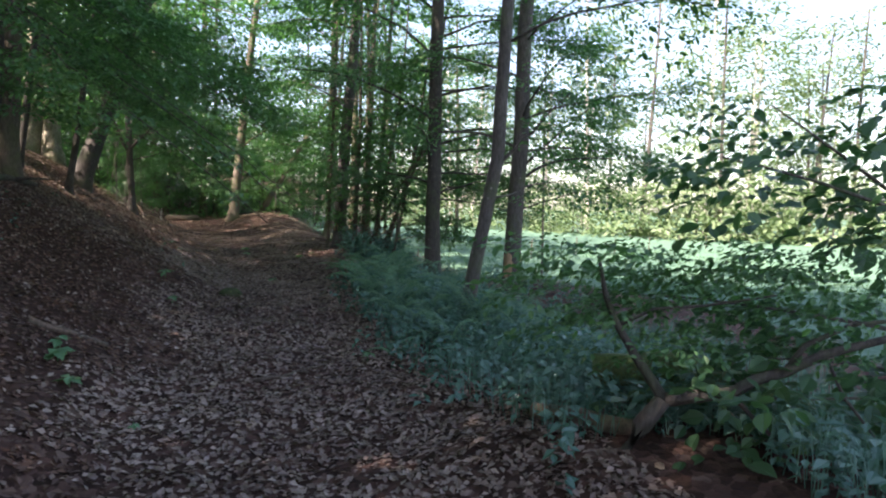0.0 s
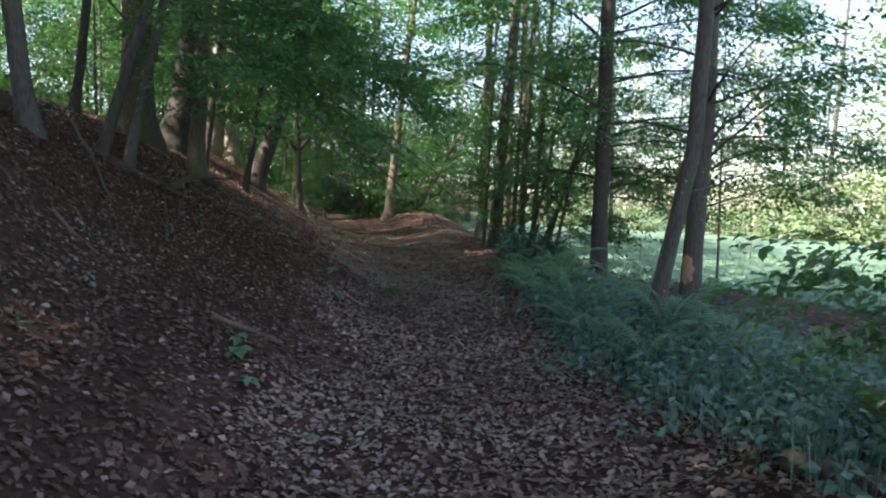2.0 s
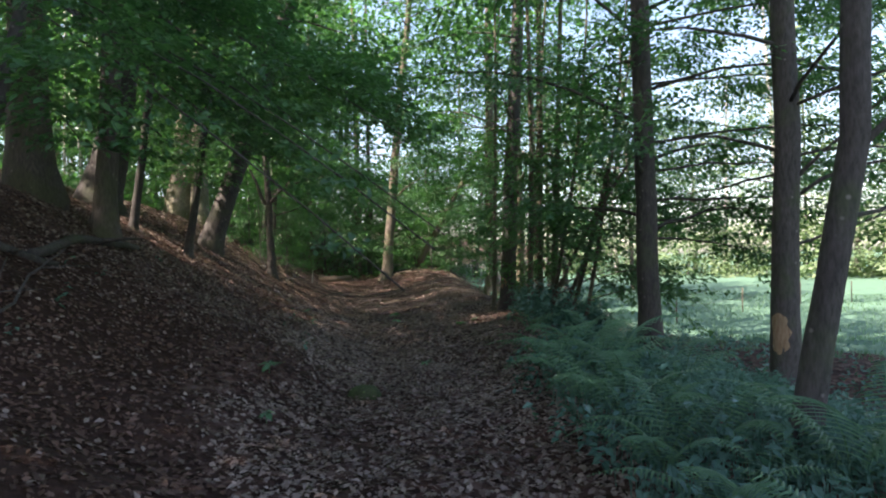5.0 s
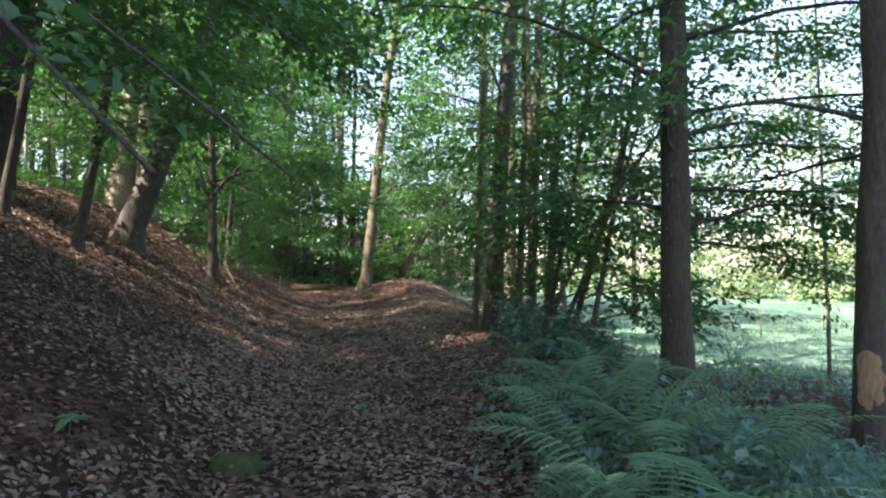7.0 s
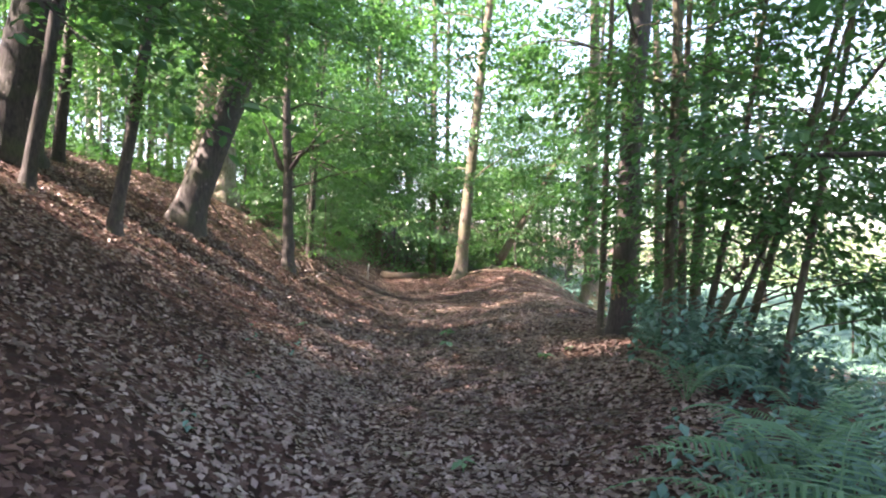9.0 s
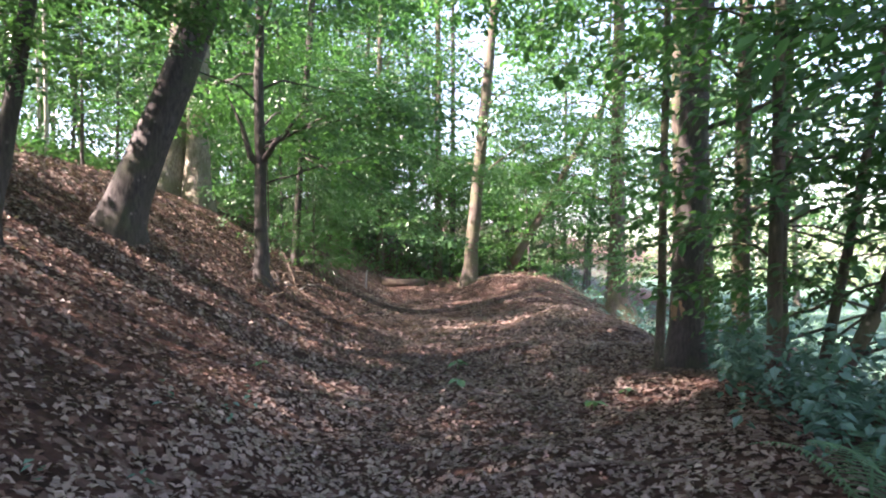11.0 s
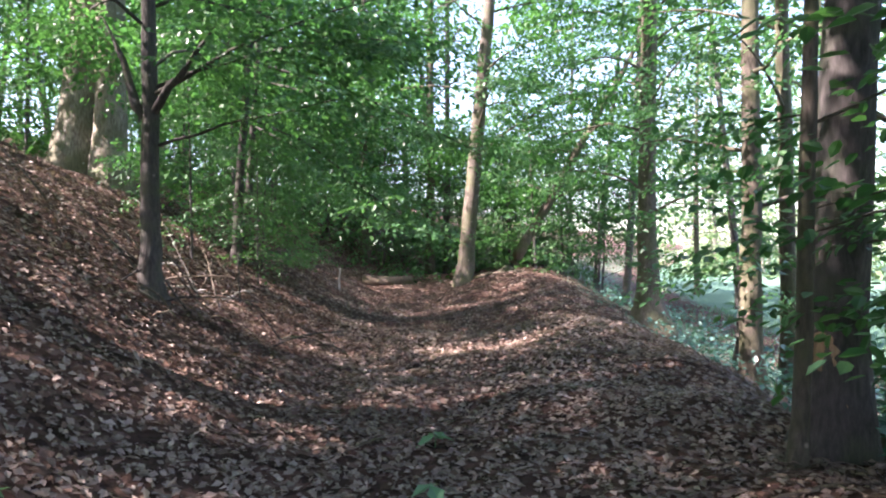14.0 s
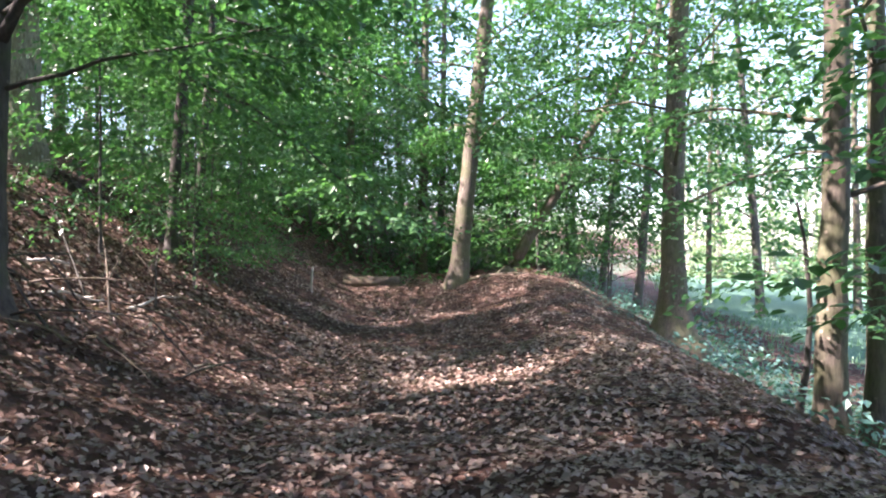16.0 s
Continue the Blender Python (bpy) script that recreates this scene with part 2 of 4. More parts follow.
def spray(length, leaf, twigs, gap, oval=False):
    """One flat spray of foliage along +x: leaves on either side of its twigs."""
    pos, yaw = [], []
    for k in range(twigs):
        u = (k + 0.7) / twigs
        s = 1 if k % 2 else -1
        h = s * rng.uniform(0.6, 1.0)
        tl = length * (0.55 * (1 - u) + 0.16) * rng.uniform(0.7, 1.15)
        m = max(2, int(tl / gap))
        for q in range(m):
            w = (q + 0.6) / m * tl
            pos.append((u * length + w * math.cos(h), w * math.sin(h), -0.10 * length * u * u - 0.18 * w * w / length + rng.normal() * 0.018 * length))
            yaw.append(h + (0.75 if q % 2 else -0.75) * rng.uniform(0.5, 1.2))
    m = len(pos)
    return leaves_at(np.array(pos), np.array(yaw), rng.normal(0.22, 0.28, m), rng.normal(0, 0.38, m), leaf * rng.uniform(0.7, 1.2, m), oval)


def placed(sp, pos, yaw, pitch, roll, scale):
    v, f = sp
    cy, sy, cp, sp_, cr, sr = math.cos(yaw), math.sin(yaw), math.cos(pitch), math.sin(pitch), math.cos(roll), math.sin(roll)
    ax = np.array([cy * cp, sy * cp, -sp_])
    side = np.array([-sy, cy, 0])
    up = np.cross(ax, side)
    s2, u2 = side * cr + up * sr, up * cr - side * sr
    return np.asarray(pos) + scale * (v[:, :1] * ax + v[:, 1:2] * s2 + v[:, 2:] * u2), f


SPRAYS = {
    "near": [spray(0.95, 0.082, 9, 0.068, True) for _ in range(6)],
    "mid": [spray(1.2, 0.108, 8, 0.096) for _ in range(6)],
    "far": [spray(1.8, 0.26, 7, 0.24) for _ in range(6)],
    "dense": [spray(1.8, 0.24, 9, 0.15) for _ in range(6)],
    "remote": [spray(2.5, 0.42, 6, 0.42) for _ in range(6)],
    "hazel": [spray(0.8, 0.135, 6, 0.12, "broad") for _ in range(5)],
}


# ---- ground ----
def centre(y):
    """Where the middle of the path lies at y."""
    return np.interp(y, [-30, 0, 5, 9, 13, 17, 22, 26, 34, 60], [9.0, 0.2, -1.4, -2.9, -4.3, -5.9, -8.4, -10.2, -12.5, -17.0])


def smooth_interp(v, xs, ys):
    return (np.interp(v - 0.3, xs, ys) + np.interp(v, xs, ys) * 2 + np.interp(v + 0.3, xs, ys)) / 4


WAVES = [(math.cos(a) * k, math.sin(a) * k, ph, amp) for a, k, ph, amp in
         zip(rng.uniform(0, 6.28, 26), np.concatenate([rng.uniform(0.6, 1.6, 8), rng.uniform(3, 7, 10), rng.uniform(10, 18, 8)]),
             rng.uniform(0, 6.28, 26), np.concatenate([np.full(8, 0.018), np.full(10, 0.008), np.full(8, 0.0035)]))]


def height(x, y):
    """The ground's height: a trodden hollow, a steep bank on one side, a berm and the lower meadow on the other."""
    x, y = np.asarray(x, float), np.asarray(y, float)
    d = (x - centre(y)) * 0.94
    base = smooth_interp(y, [-20, 0, 6, 9, 12, 16.5, 20, 23.5, 26, 30, 60], [0.1, 0.0, 0.02, 0.05, 0.13, 0.26, 0.24, 0.28, 0.56, 0.62, 0.6])
    far = [22.0, 13.0, 7.0, 3.7]
    near_bank = smooth_interp(d, [-200, -60, -20, -9, -6, -5, -4.1, -3.5, -2.9, -2.3, -1.6, -0.9, 0], far + [2.8, 2.4, 1.92, 1.35, 0.85, 0.55, 0.26, 0.0, -0.3])
    later_bank = smooth_interp(d, [-200, -60, -20, -9, -6, -5, -4.1, -3.5, -2.9, -2.3, -1.6, -0.9, -0.3, 0.3], far + [2.85, 2.5, 2.08, 1.72, 1.34, 0.95, 0.58, 0.27, 0.06, -0.3])
    v = np.clip((y - 6.5) / 2.5, 0, 1)
    bank = near_bank * (1 - v) + later_bank * v
    k = 0.14
    h = np.clip(0.5 + 0.5 * (bank - base) / k, 0, 1)
    left = base * (1 - h) + bank * h + k * h * (1 - h)
    early = smooth_interp(d, [0.8, 1.8, 2.6, 3.6, 4.5, 9.0, 14.0], [0.0, 0.10, 0.16, -0.20, -0.50, -0.65, -0.70])
    dd = np.where(d > 0, d / np.interp(y, [17, 24], [1.0, 1.42]), d)
    late = smooth_interp(dd, [0.3, 0.8, 1.3, 1.8, 2.3, 2.8, 3.3, 4.4, 6.5, 14.0], [0.0, 0.10, 0.27, 0.40, 0.30, 0.02, -0.45, -0.95, -1.1, -1.2])
    w = np.clip((y - 14.5) / 7.5, 0, 1)
    out = left + early * (1 - w) + late * w
    out = out - 0.12 * np.exp(-((d - 2.75) / 0.42) ** 2) * np.clip((y - 8.6) / 1.5, 0, 1) * np.clip((15.0 - y) / 2.0, 0, 1)
    return out + sum(amp * np.sin(x * a + y * b + ph) for a, b, ph, amp in WAVES)


def trodden(y):
    """The line that walkers keep free of branches."""
    return np.interp(y, [0, 2.8, 5.6, 7.5, 10, 13.5, 17], [0, -0.8, -1.0, -1.75, -3.0, -4.0, -5.2])


def gz(x, y):
    return float(height(x, y))


def fine_axis(lo, hi, step, reach):
    mid = np.arange(lo, hi, step)
    grow = step * np.cumsum(1.16 ** np.arange(1, 60))
    grow = np.append(grow[grow < reach * 0.9], reach)
    return np.concatenate([lo - grow[::-1], mid, mid[-1] + grow])


gx, gy = fine_axis(-13.0, 6.0, 0.13, 900.0), fine_axis(-2.0, 29.0, 0.14, 900.0)
X, Y = np.meshgrid(gx, gy, indexing="xy")
Z = height(X, Y)
nx, ny = len(gx), len(gy)
i, j = np.meshgrid(np.arange(ny - 1), np.arange(nx - 1), indexing="ij")
quads = np.stack([i * nx + j, i * nx + j + 1, (i + 1) * nx + j + 1, (i + 1) * nx + j], -1).reshape(-1, 4)
ground_mesh = mesh_of("ground", np.stack([X.ravel(), Y.ravel(), Z.ravel()], -1), quads, GROUND, True)
D = (X - centre(Y)) * 0.94
turf = smooth_interp(D, [2.0, 3.4, 6.0, 7.5, 8.5, 10.0], [-0.6, 0.12, 0.15, -0.1, 0.25, 1.0])
turf = turf - 0.9 * np.exp(-((X - 4.2) / 3.0) ** 2 - ((Y - 12.3) / 3.0) ** 2)
layer = ground_mesh.attributes.new("turf", "FLOAT", "POINT")
layer.data.foreach_set("value", turf.ravel().astype(np.float32))
# darker earth colour on the first stretch of the bank
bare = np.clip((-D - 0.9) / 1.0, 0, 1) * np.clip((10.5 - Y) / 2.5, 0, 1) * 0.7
layer = ground_mesh.attributes.new("dark_earth", "FLOAT", "POINT")
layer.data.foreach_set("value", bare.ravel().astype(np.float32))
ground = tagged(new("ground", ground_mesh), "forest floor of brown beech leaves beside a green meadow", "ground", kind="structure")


# ---- trees ----
def tree(name, x, y, lean, dia, high, label, bark, kind="near", limbs=(), crown=(3.0, 10.0, 14, 2.6), dense=5, mat=BEECH, category="tree", group="", flare=0.9, z=None, sides=14, bow=0.0, scars=(), straight=(99.0, 0.0)):
    """A tree: trunk, limbs and a crown of leaf sprays. lean: sideways metres per metre of height.
    straight: the height from which the trunk leans differently, and by how much.
    crown: lowest and highest limb, their number and length. limbs: ends (dx, dy, dz from the foot) of limbs that are plain to see, with their start height and thickness."""
    z = gz(x, y) if z is None else z
    root = thing(name, x, y, z - 0.04, label, category, group)
    n = 26
    u = np.linspace(0, 1, n) ** 1.5
    hgt = u * high
    hgt = np.concatenate([[-0.8, -0.25], hgt[:-2]])
    u = np.clip(hgt / high, 0, 1)
    p = np.stack([lean[0] * np.minimum(hgt, straight[0]) + straight[1] * np.maximum(hgt - straight[0], 0) + bow * np.sin(u * 3), lean[1] * hgt + bow * 0.5 * np.sin(u * 4), hgt], -1)
    p[2:] += np.cumsum(rng.normal(size=(n - 2, 3)) * dia * 0.035, axis=0) * np.array([1, 1, 0.0])
    rad = dia / 2 * (0.93 - 0.7 * u) + dia * 0.16 * flare * np.exp(-np.clip(hgt, 0, 99) / (dia * 0.8))
    part("trunk", mesh_of("trunk", *tube(p, rad, sides, 0.02, flare * 0.25), bark, True), root)

    for h, az, wide, tall in scars:
        rows, cols = 12, 8
        hh, ww = np.meshgrid(np.linspace(-1, 1, rows), np.linspace(-1, 1, cols), indexing="ij")
        lift = np.interp(h + hh * tall / 2, hgt, rad) * (1.03 + 0.05 * flare * np.exp(-h / dia))
        ang = az + ww * wide * np.sqrt(np.clip(1.02 - hh ** 2, 0, 1)) * (1 + 0.2 * np.sin(hh * 9 + h))
        cx, cy = np.interp(h + hh * tall / 2, hgt, p[:, 0]), np.interp(h + hh * tall / 2, hgt, p[:, 1])
        v = np.stack([cx + np.cos(ang) * lift, cy + np.sin(ang) * lift, h + hh * tall / 2], -1).reshape(-1, 3)
        a, b = np.meshgrid(np.arange(rows - 1), np.arange(cols - 1), indexing="ij")
        f = np.stack([a * cols + b, a * cols + b + 1, (a + 1) * cols + b + 1, (a + 1) * cols + b], -1).reshape(-1, 4)
        part("bare_patch", mesh_of("bare_patch", v, f, WOOD, True), root, "patch of pale bare wood where the bark is torn")

    def axis(h):
        return np.array([np.interp(h, hgt, p[:, c]) for c in range(3)]), float(np.interp(h, hgt, rad))

    pieces, done, boughs = [], [], []
    for (h, end, thick) in limbs:
        a, r = axis(h)
        done.append((bend(a, end, 9, -0.12 * abs(end[0]) * 0.3, 0.03), min(thick, r * 0.8), True))
    lo, hi, count, reach = crown
    for c in range(count):
        h = lo + (hi - lo) * (c + rng.uniform(0, 0.8)) / count
        a, r = axis(min(h, high * 0.96))
        az = c * 2.4 + rng.uniform(-0.5, 0.5)
        ln = reach * rng.uniform(0.6, 1.15) * (1.0 - 0.45 * max(0, (h - lo) / (hi - lo) - 0.4))
        end = a + np.array([math.cos(az) * ln, math.sin(az) * ln, ln * rng.uniform(-0.12, 0.35)])
        done.append((bend(a, end, 7, -0.10 * ln, 0.05), min(r * 0.3, 0.03), False))
    for pts, thick, own in done:
        before = len(pieces)
        top = kind if pts[0][2] < 7.5 or own or kind in ("dense", "remote", "far") else "dense"
        span = np.linalg.norm(pts[-1] - pts[0])
        head = math.atan2(pts[-1][1] - pts[0][1], pts[-1][0] - pts[0][0])
        size = {"near": 1.0, "hazel": 0.9, "mid": 1.25, "far": 1.9, "dense": 1.9, "remote": 2.6}[top]
        for q in range(max(2, int(dense * (1.7 if own and thick > 0.015 else 0.33 if top == "dense" and kind != "dense" else 1.0) * span / size))):
            w = rng.uniform(0.25, 1.0) ** 0.8
            if own and thick <= 0.012:
                w = 0.72 + 0.28 * w
                if q > (4 if thick < 0.011 else 9):
                    break
            at = np.array([np.interp(w * (len(pts) - 1), np.arange(len(pts)), pts[:, c]) for c in range(3)])
            s = rng.choice([-1, 1])
            wx, wy = x + at[0], y + at[1]
            over = at[2] + z - gz(wx, wy)
            if abs(wx - trodden(wy)) < ((0.30 if thick < 0.011 else 0.6) if own else (1.35 if wy < 9 else 1.9)) and over < 2.7 and wy < 17:
                continue
            piece = (placed(SPRAYS[top][rng.integers(len(SPRAYS[top]))], at + rng.normal(size=3) * (0.05, 0.05, 0.10 * size),
                                 head + s * rng.uniform(0.0, 1.1), rng.normal(0.12, 0.22), rng.normal(0, 0.22), rng.uniform(0.75, 1.3) * ((0.45 if thick < 0.011 else 0.8) if own else 1.0)))
            lx, ly, lz = piece[0][:, 0] + x, piece[0][:, 1] + y, piece[0][:, 2] + z
            if np.any((np.abs(lx - trodden(ly)) < 0.45) & (lz - height(lx, ly) < 2.3) & (ly < 17.5)):
                continue
            if own or over > 3.0 or not 12 < wy < 17 or abs(wx - trodden(wy)) > 1.7:
                pieces.append(piece)
        if not own and len(pieces) == before:
            continue
        shape = tube(pts, np.linspace(thick, 0.005, len(pts)), 6 if own else 5)
        if own or kind in ("near", "hazel"):
            part("limb", mesh_of("limb", *shape, bark, True), root)
        else:
            boughs.append(shape)
    if boughs:
        tagged(part("branchwork", mesh_of("branchwork", *joined(boughs), bark, True), root), kind="stuff")
    if pieces:
        part("crown", mesh_of("crown", *joined(pieces), mat), root)
    return root


tree("beech_tree", 0.24, 7.52, (0.175, -0.03), 0.19, 17, "slender grey beech leaning over the ferns", BARK, crown=(3.0, 16, 20, 2.7), dense=5, straight=(2.0, 0.03),
     limbs=[(1.85, (1.15, -0.2, 2.75), 0.03), (1.5, (1.2, 0.3, 1.75), 0.018)], group="trees along the path")
tree("beech_tree", 1.25, 11.7, (0.012, 0.01), 0.36, 18, "straight grey beech with a torn patch of bark, below the path", BARK, crown=(2.2, 17, 28, 2.9), dense=5, group="trees along the path",
     limbs=[(2.6, (1.7, -0.5, 4.1), 0.03), (1.9, (2.0, 0.3, 2.4), 0.022), (3.0, (2.9, 1.2, 3.0), 0.025), (3.6, (2.6, -1.4, 3.9), 0.025), (2.8, (-1.2, 2.4, 2.7), 0.022)], scars=[(0.85, -2.3, 0.75, 0.5)])
tree("beech_tree", -0.29, 12.3, (0.008, 0.0), 0.33, 19, "straight beech with dark bark beside the path", DARK, crown=(1.5, 17, 38, 3.0), dense=5,
     limbs=[(2.2, (2.9, 1.5, 2.2), 0.025), (3.0, (3.3, 0.5, 3.1), 0.025), (1.7, (2.2, 2.0, 1.35), 0.02), (3.8, (3.0, 1.9, 4.1), 0.025), (4.6, (3.2, 1.2, 5.2), 0.025), (5.2, (2.4, 2.6, 6.0), 0.025), (2.6, (3.6, 2.4, 2.8), 0.022), (1.9, (1.5, 2.6, 1.9), 0.02)], group="trees along the path")
tree("beech_tree", -2.80, 15.95, (0.06, 0.005), 0.34, 19, "stout grey beech leaning over the meadow's edge", BARK, scars=[(0.62, -2.2, 0.5, 0.22), (0.32, -2.0, 0.5, 0.2)], crown=(2.4, 17, 20, 2.8), dense=4.5, group="trees along the path")
tree("beech_tree", -4.5, 23.9, (0.01, 0.0), 0.40, 18, "beech with flared roots on the berm", MOSSY, crown=(1.9, 16, 36, 3.1), dense=7, flare=2.4, group="trees along the path")
tree("beech_tree", -9.0, 25.8, (0.105, 0.04), 0.42, 19, "leaning beech with a sunlit trunk where the path ends", MOSSY, crown=(2.8, 17, 32, 3.3), kind="mid", dense=6, group="trees along the path")
tree("hazel_tree", -8.15, 26.6, (0.52, 0.17), 0.30, 7, "strongly leaning mossy trunk", MOSSY, crown=(1.6, 6.8, 16, 2.4), kind="mid", dense=7, group="trees along the path")
for x, y, lx, dd, hh, bw in [(-3.0, 19.8, 0.0, 0.27, 13, 0.0), (-2.62, 20.1, -0.03, 0.22, 12, 0.10), (-2.25, 16.9, 0.01, 0.22, 12, 0.05), (-1.95, 16.7, 0.05, 0.18, 11, 0.0), (-3.02, 15.55, 0.02, 0.10, 9, 0.05)]:
    tree("hornbeam_tree", x, y, (lx, 0.0), dd, hh, "slender mossy hornbeam stem below the path's edge", MOSSY, crown=(1.6, hh * 0.7, 10, 1.8), dense=4, bow=bw, group="trees along the path")
tree("hornbeam_sapling", -3.2, 20.3, (-0.05, 0.0), 0.08, 2.4, "crooked thin dark sapling stem", DARK, crown=(0.9, 2.3, 5, 0.8), group="trees along the path", bow=0.16)
for (x, y, lx, ly, dd, hh, bw) in [(-2.15, 14.2, 0.0, 0.0, 0.12, 8, 0.1), (-1.85, 14.6, 0.12, 0.0, 0.09, 7, 0.2), (-1.9, 14.1, 0.6, 0.05, 0.11, 3.6, -0.2), (-1.5, 14.4, 0.22, 0.03, 0.10, 7, 0.15),
                               (-1.2, 13.4, 0.14, 0.0, 0.08, 6, 0.1), (-1.75, 15.0, 0.30, 0.02, 0.09, 6, 0.25), (-2.0, 14.9, 0.05, 0.05, 0.11, 8, -0.15)]:
    tree("hornbeam_shrub", x, y, (lx, ly), dd, hh, "many-stemmed leafy hornbeam at the path's edge", MOSSY, crown=(0.5, min(5.0, hh * 0.8), 9, 1.8), dense=4.5, bow=bw, category="shrub", group="hornbeam stems")

# the dark bark also stands in for shade on this trunk's near side
tree("beech_tree", -8.22, 13.72, (0.24, 0.23), 0.41, 16, "thick dark beech leaning out from the bank", DARK, crown=(3.0, 15, 24, 3.0), group="trees on the bank")
tree("beech_tree", -12.4, 18.2, (0.035, 0.04), 0.66, 20, "old pale beech with mossy bark, sunlit, on top of the bank", LIT_BARK, crown=(6.0, 18, 22, 3.5), kind="mid", group="trees on the bank")
tree("beech_tree", -11.75, 18.3, (-0.005, 0.0), 0.48, 20, "old mossy beech beside a thicker one", LIT_BARK, crown=(6.0, 18, 20, 3.2), kind="mid", group="trees on the bank")
tree("young_beech", -8.15, 15.9, (-0.06, 0.05), 0.20, 7, "young forked beech on the bank", DARK, crown=(1.9, 6.5, 18, 2.3), dense=7, limbs=[(1.65, (-0.65, 0.0, 2.7), 0.055), (1.7, (0.75, 0.1, 2.5), 0.045), (1.9, (2.1, 0.5, 2.6), 0.022), (1.4, (1.5, 0.9, 1.9), 0.018)], group="trees on the bank")
tree("young_beech", -7.4, 12.0, (0.09, 0.10), 0.14, 9, "slender young beech leaning over the bank", DARK, crown=(2.2, 8, 14, 2.0), group="trees on the bank")
tree("young_beech", -8.0, 11.5, (0.07, 0.10), 0.14, 9, "slender young beech on the bank", DARK, crown=(1.6, 8, 14, 2.0), group="trees on the bank")
tree("beech_tree", -9.0, 11.9, (0.08, 0.12), 0.58, 18, "thick beech on the bank", DARK, crown=(5.0, 17, 16, 3.0), dense=4, group="trees on the bank")
tree("young_beech", -6.75, 7.45, (0.22, 0.18), 0.16, 9, "leaning young beech with long overhanging branches", DARK, crown=(3.4, 8, 10, 2.2), group="trees on the bank", kind="hazel", dense=6, mat=HAZEL,
     limbs=[(2.3, (4.90, -0.25, -0.36), 0.0105), (2.2, (5.02, -0.94, -0.46), 0.0105), (2.0, (4.92, -1.18, -0.66), 0.0105)])
tree("young_beech", -6.72, 7.9, (0.10, 0.12), 0.15, 9, "young beech with a bent foot on the bank", BARK, crown=(3.4, 8, 10, 2.2), group="trees on the bank", bow=0.15, dense=7,
     limbs=[(2.9, (4.2, 0.7, 0.65), 0.02), (3.1, (3.8, 1.7, 0.95), 0.022), (2.8, (3.4, 0.1, 0.75), 0.02), (2.6, (2.9, -1.2, 0.65), 0.018), (2.4, (2.6, 1.3, 0.35), 0.018), (3.4, (3.0, -0.4, 1.6), 0.022)])
tree("beech_tree", -6.8, 6.45, (-0.06, -0.06), 0.23, 14, "beech on the brow of the bank", BARK, crown=(4.0, 13, 18, 3.0), group="trees on the bank")
tree("beech_tree", -7.15, 10.0, (0.03, 0.02), 0.29, 17, "beech with flaking bark on the bank", MOSSY, crown=(3.2, 16, 14, 2.8), group="trees on the bank")
tree("beech_tree", -8.2, 9.9, (0.01, 0.02), 0.54, 19, "thick sunlit beech on the brow of the bank", MOSSY, crown=(5.5, 18, 15, 3.0), dense=4, group="trees on the bank")


for x, y, lx, ly, dd, hh, ends in [
        (-8.9, 9.2, 0.10, 0.05, 0.17, 9, [(2.6, (4.3, 0.3, 0.25), 0.026), (3.0, (5.0, 1.6, 0.9), 0.026), (2.2, (3.2, -0.9, -0.2), 0.02), (2.8, (3.6, 2.4, 0.4), 0.022)]),
        (-9.6, 12.9, 0.08, 0.02, 0.16, 8, [(2.4, (3.6, -0.4, 0.5), 0.026), (2.9, (4.2, 0.9, 1.2), 0.026), (1.8, (2.6, -0.9, 0.3), 0.02)]),
        (-9.9, 18.9, 0.06, 0.03, 0.15, 8, [(2.2, (2.9, -0.3, 0.6), 0.024), (3.0, (3.6, 0.8, 1.5), 0.024)]),
        (-11.2, 20.6, 0.06, 0.02, 0.15, 8, [(2.2, (3.0, 0.2, 0.5), 0.024), (3.0, (3.8, -0.6, 1.6), 0.024)])]:
    tree("young_beech", x, y, (lx, ly), dd, hh, "young beech with long leafy branches sweeping down the bank", DARK, crown=(1.8, hh * 0.92, 10, 2.0), dense=7, limbs=ends, group="young beeches of the bank")


# ---- the wood around ----
def scatter(models, places, group, lo=0.8, hi=1.2):
    """Copies of model trees at the places, each turned and scaled a little."""
    for x, y in places:
        m = models[rng.integers(len(models))]
        s = rng.uniform(lo, hi)
        ob = copy_thing(m, pose(x, y, gz(x, y) - 0.08, rng.normal() * 2.5, rng.normal() * 2.5, rng.uniform(0, 360)))
        ob.scale = (s, s, s * rng.uniform(0.9, 1.15))
        ob["group"] = group


def spots(count, xr, yr, near, keep):
    out = []
    for _ in range(count * 40):
        if len(out) == count:
            break
        x, y = rng.uniform(*xr), rng.uniform(*yr)
        if keep(x, y, (x - centre(y)) * 0.94) and all((x - a) ** 2 + (y - b) ** 2 > near ** 2 for a, b in out):
            out.append((x, y))
    return out


wood = [tree("beech_tree", -21.0 - 5 * k, 30.0 + 6 * k, (0.02 * k - 0.02, 0.02), 0.28 + 0.07 * k, 18 + k, "tall beech in the shaded wood", [BARK, MOSSY][k % 2], kind="far",
             crown=(2.2, 17, 28, 3.6), dense=3.4, flare=0.6, sides=9, group="trees of the wood") for k in range(3)]
low = [tree("young_beech", -13.0 - 1.5 * k, 23.5 + 2 * k, (0.03, 0.02), 0.09, 4.6 + k, "leafy young beech in the undergrowth", BARK, kind="mid",
            crown=(0.5, 4.2 + k, 18, 1.7), dense=5.0, flare=0.3, sides=7, group="young trees of the undergrowth") for k in range(2)]
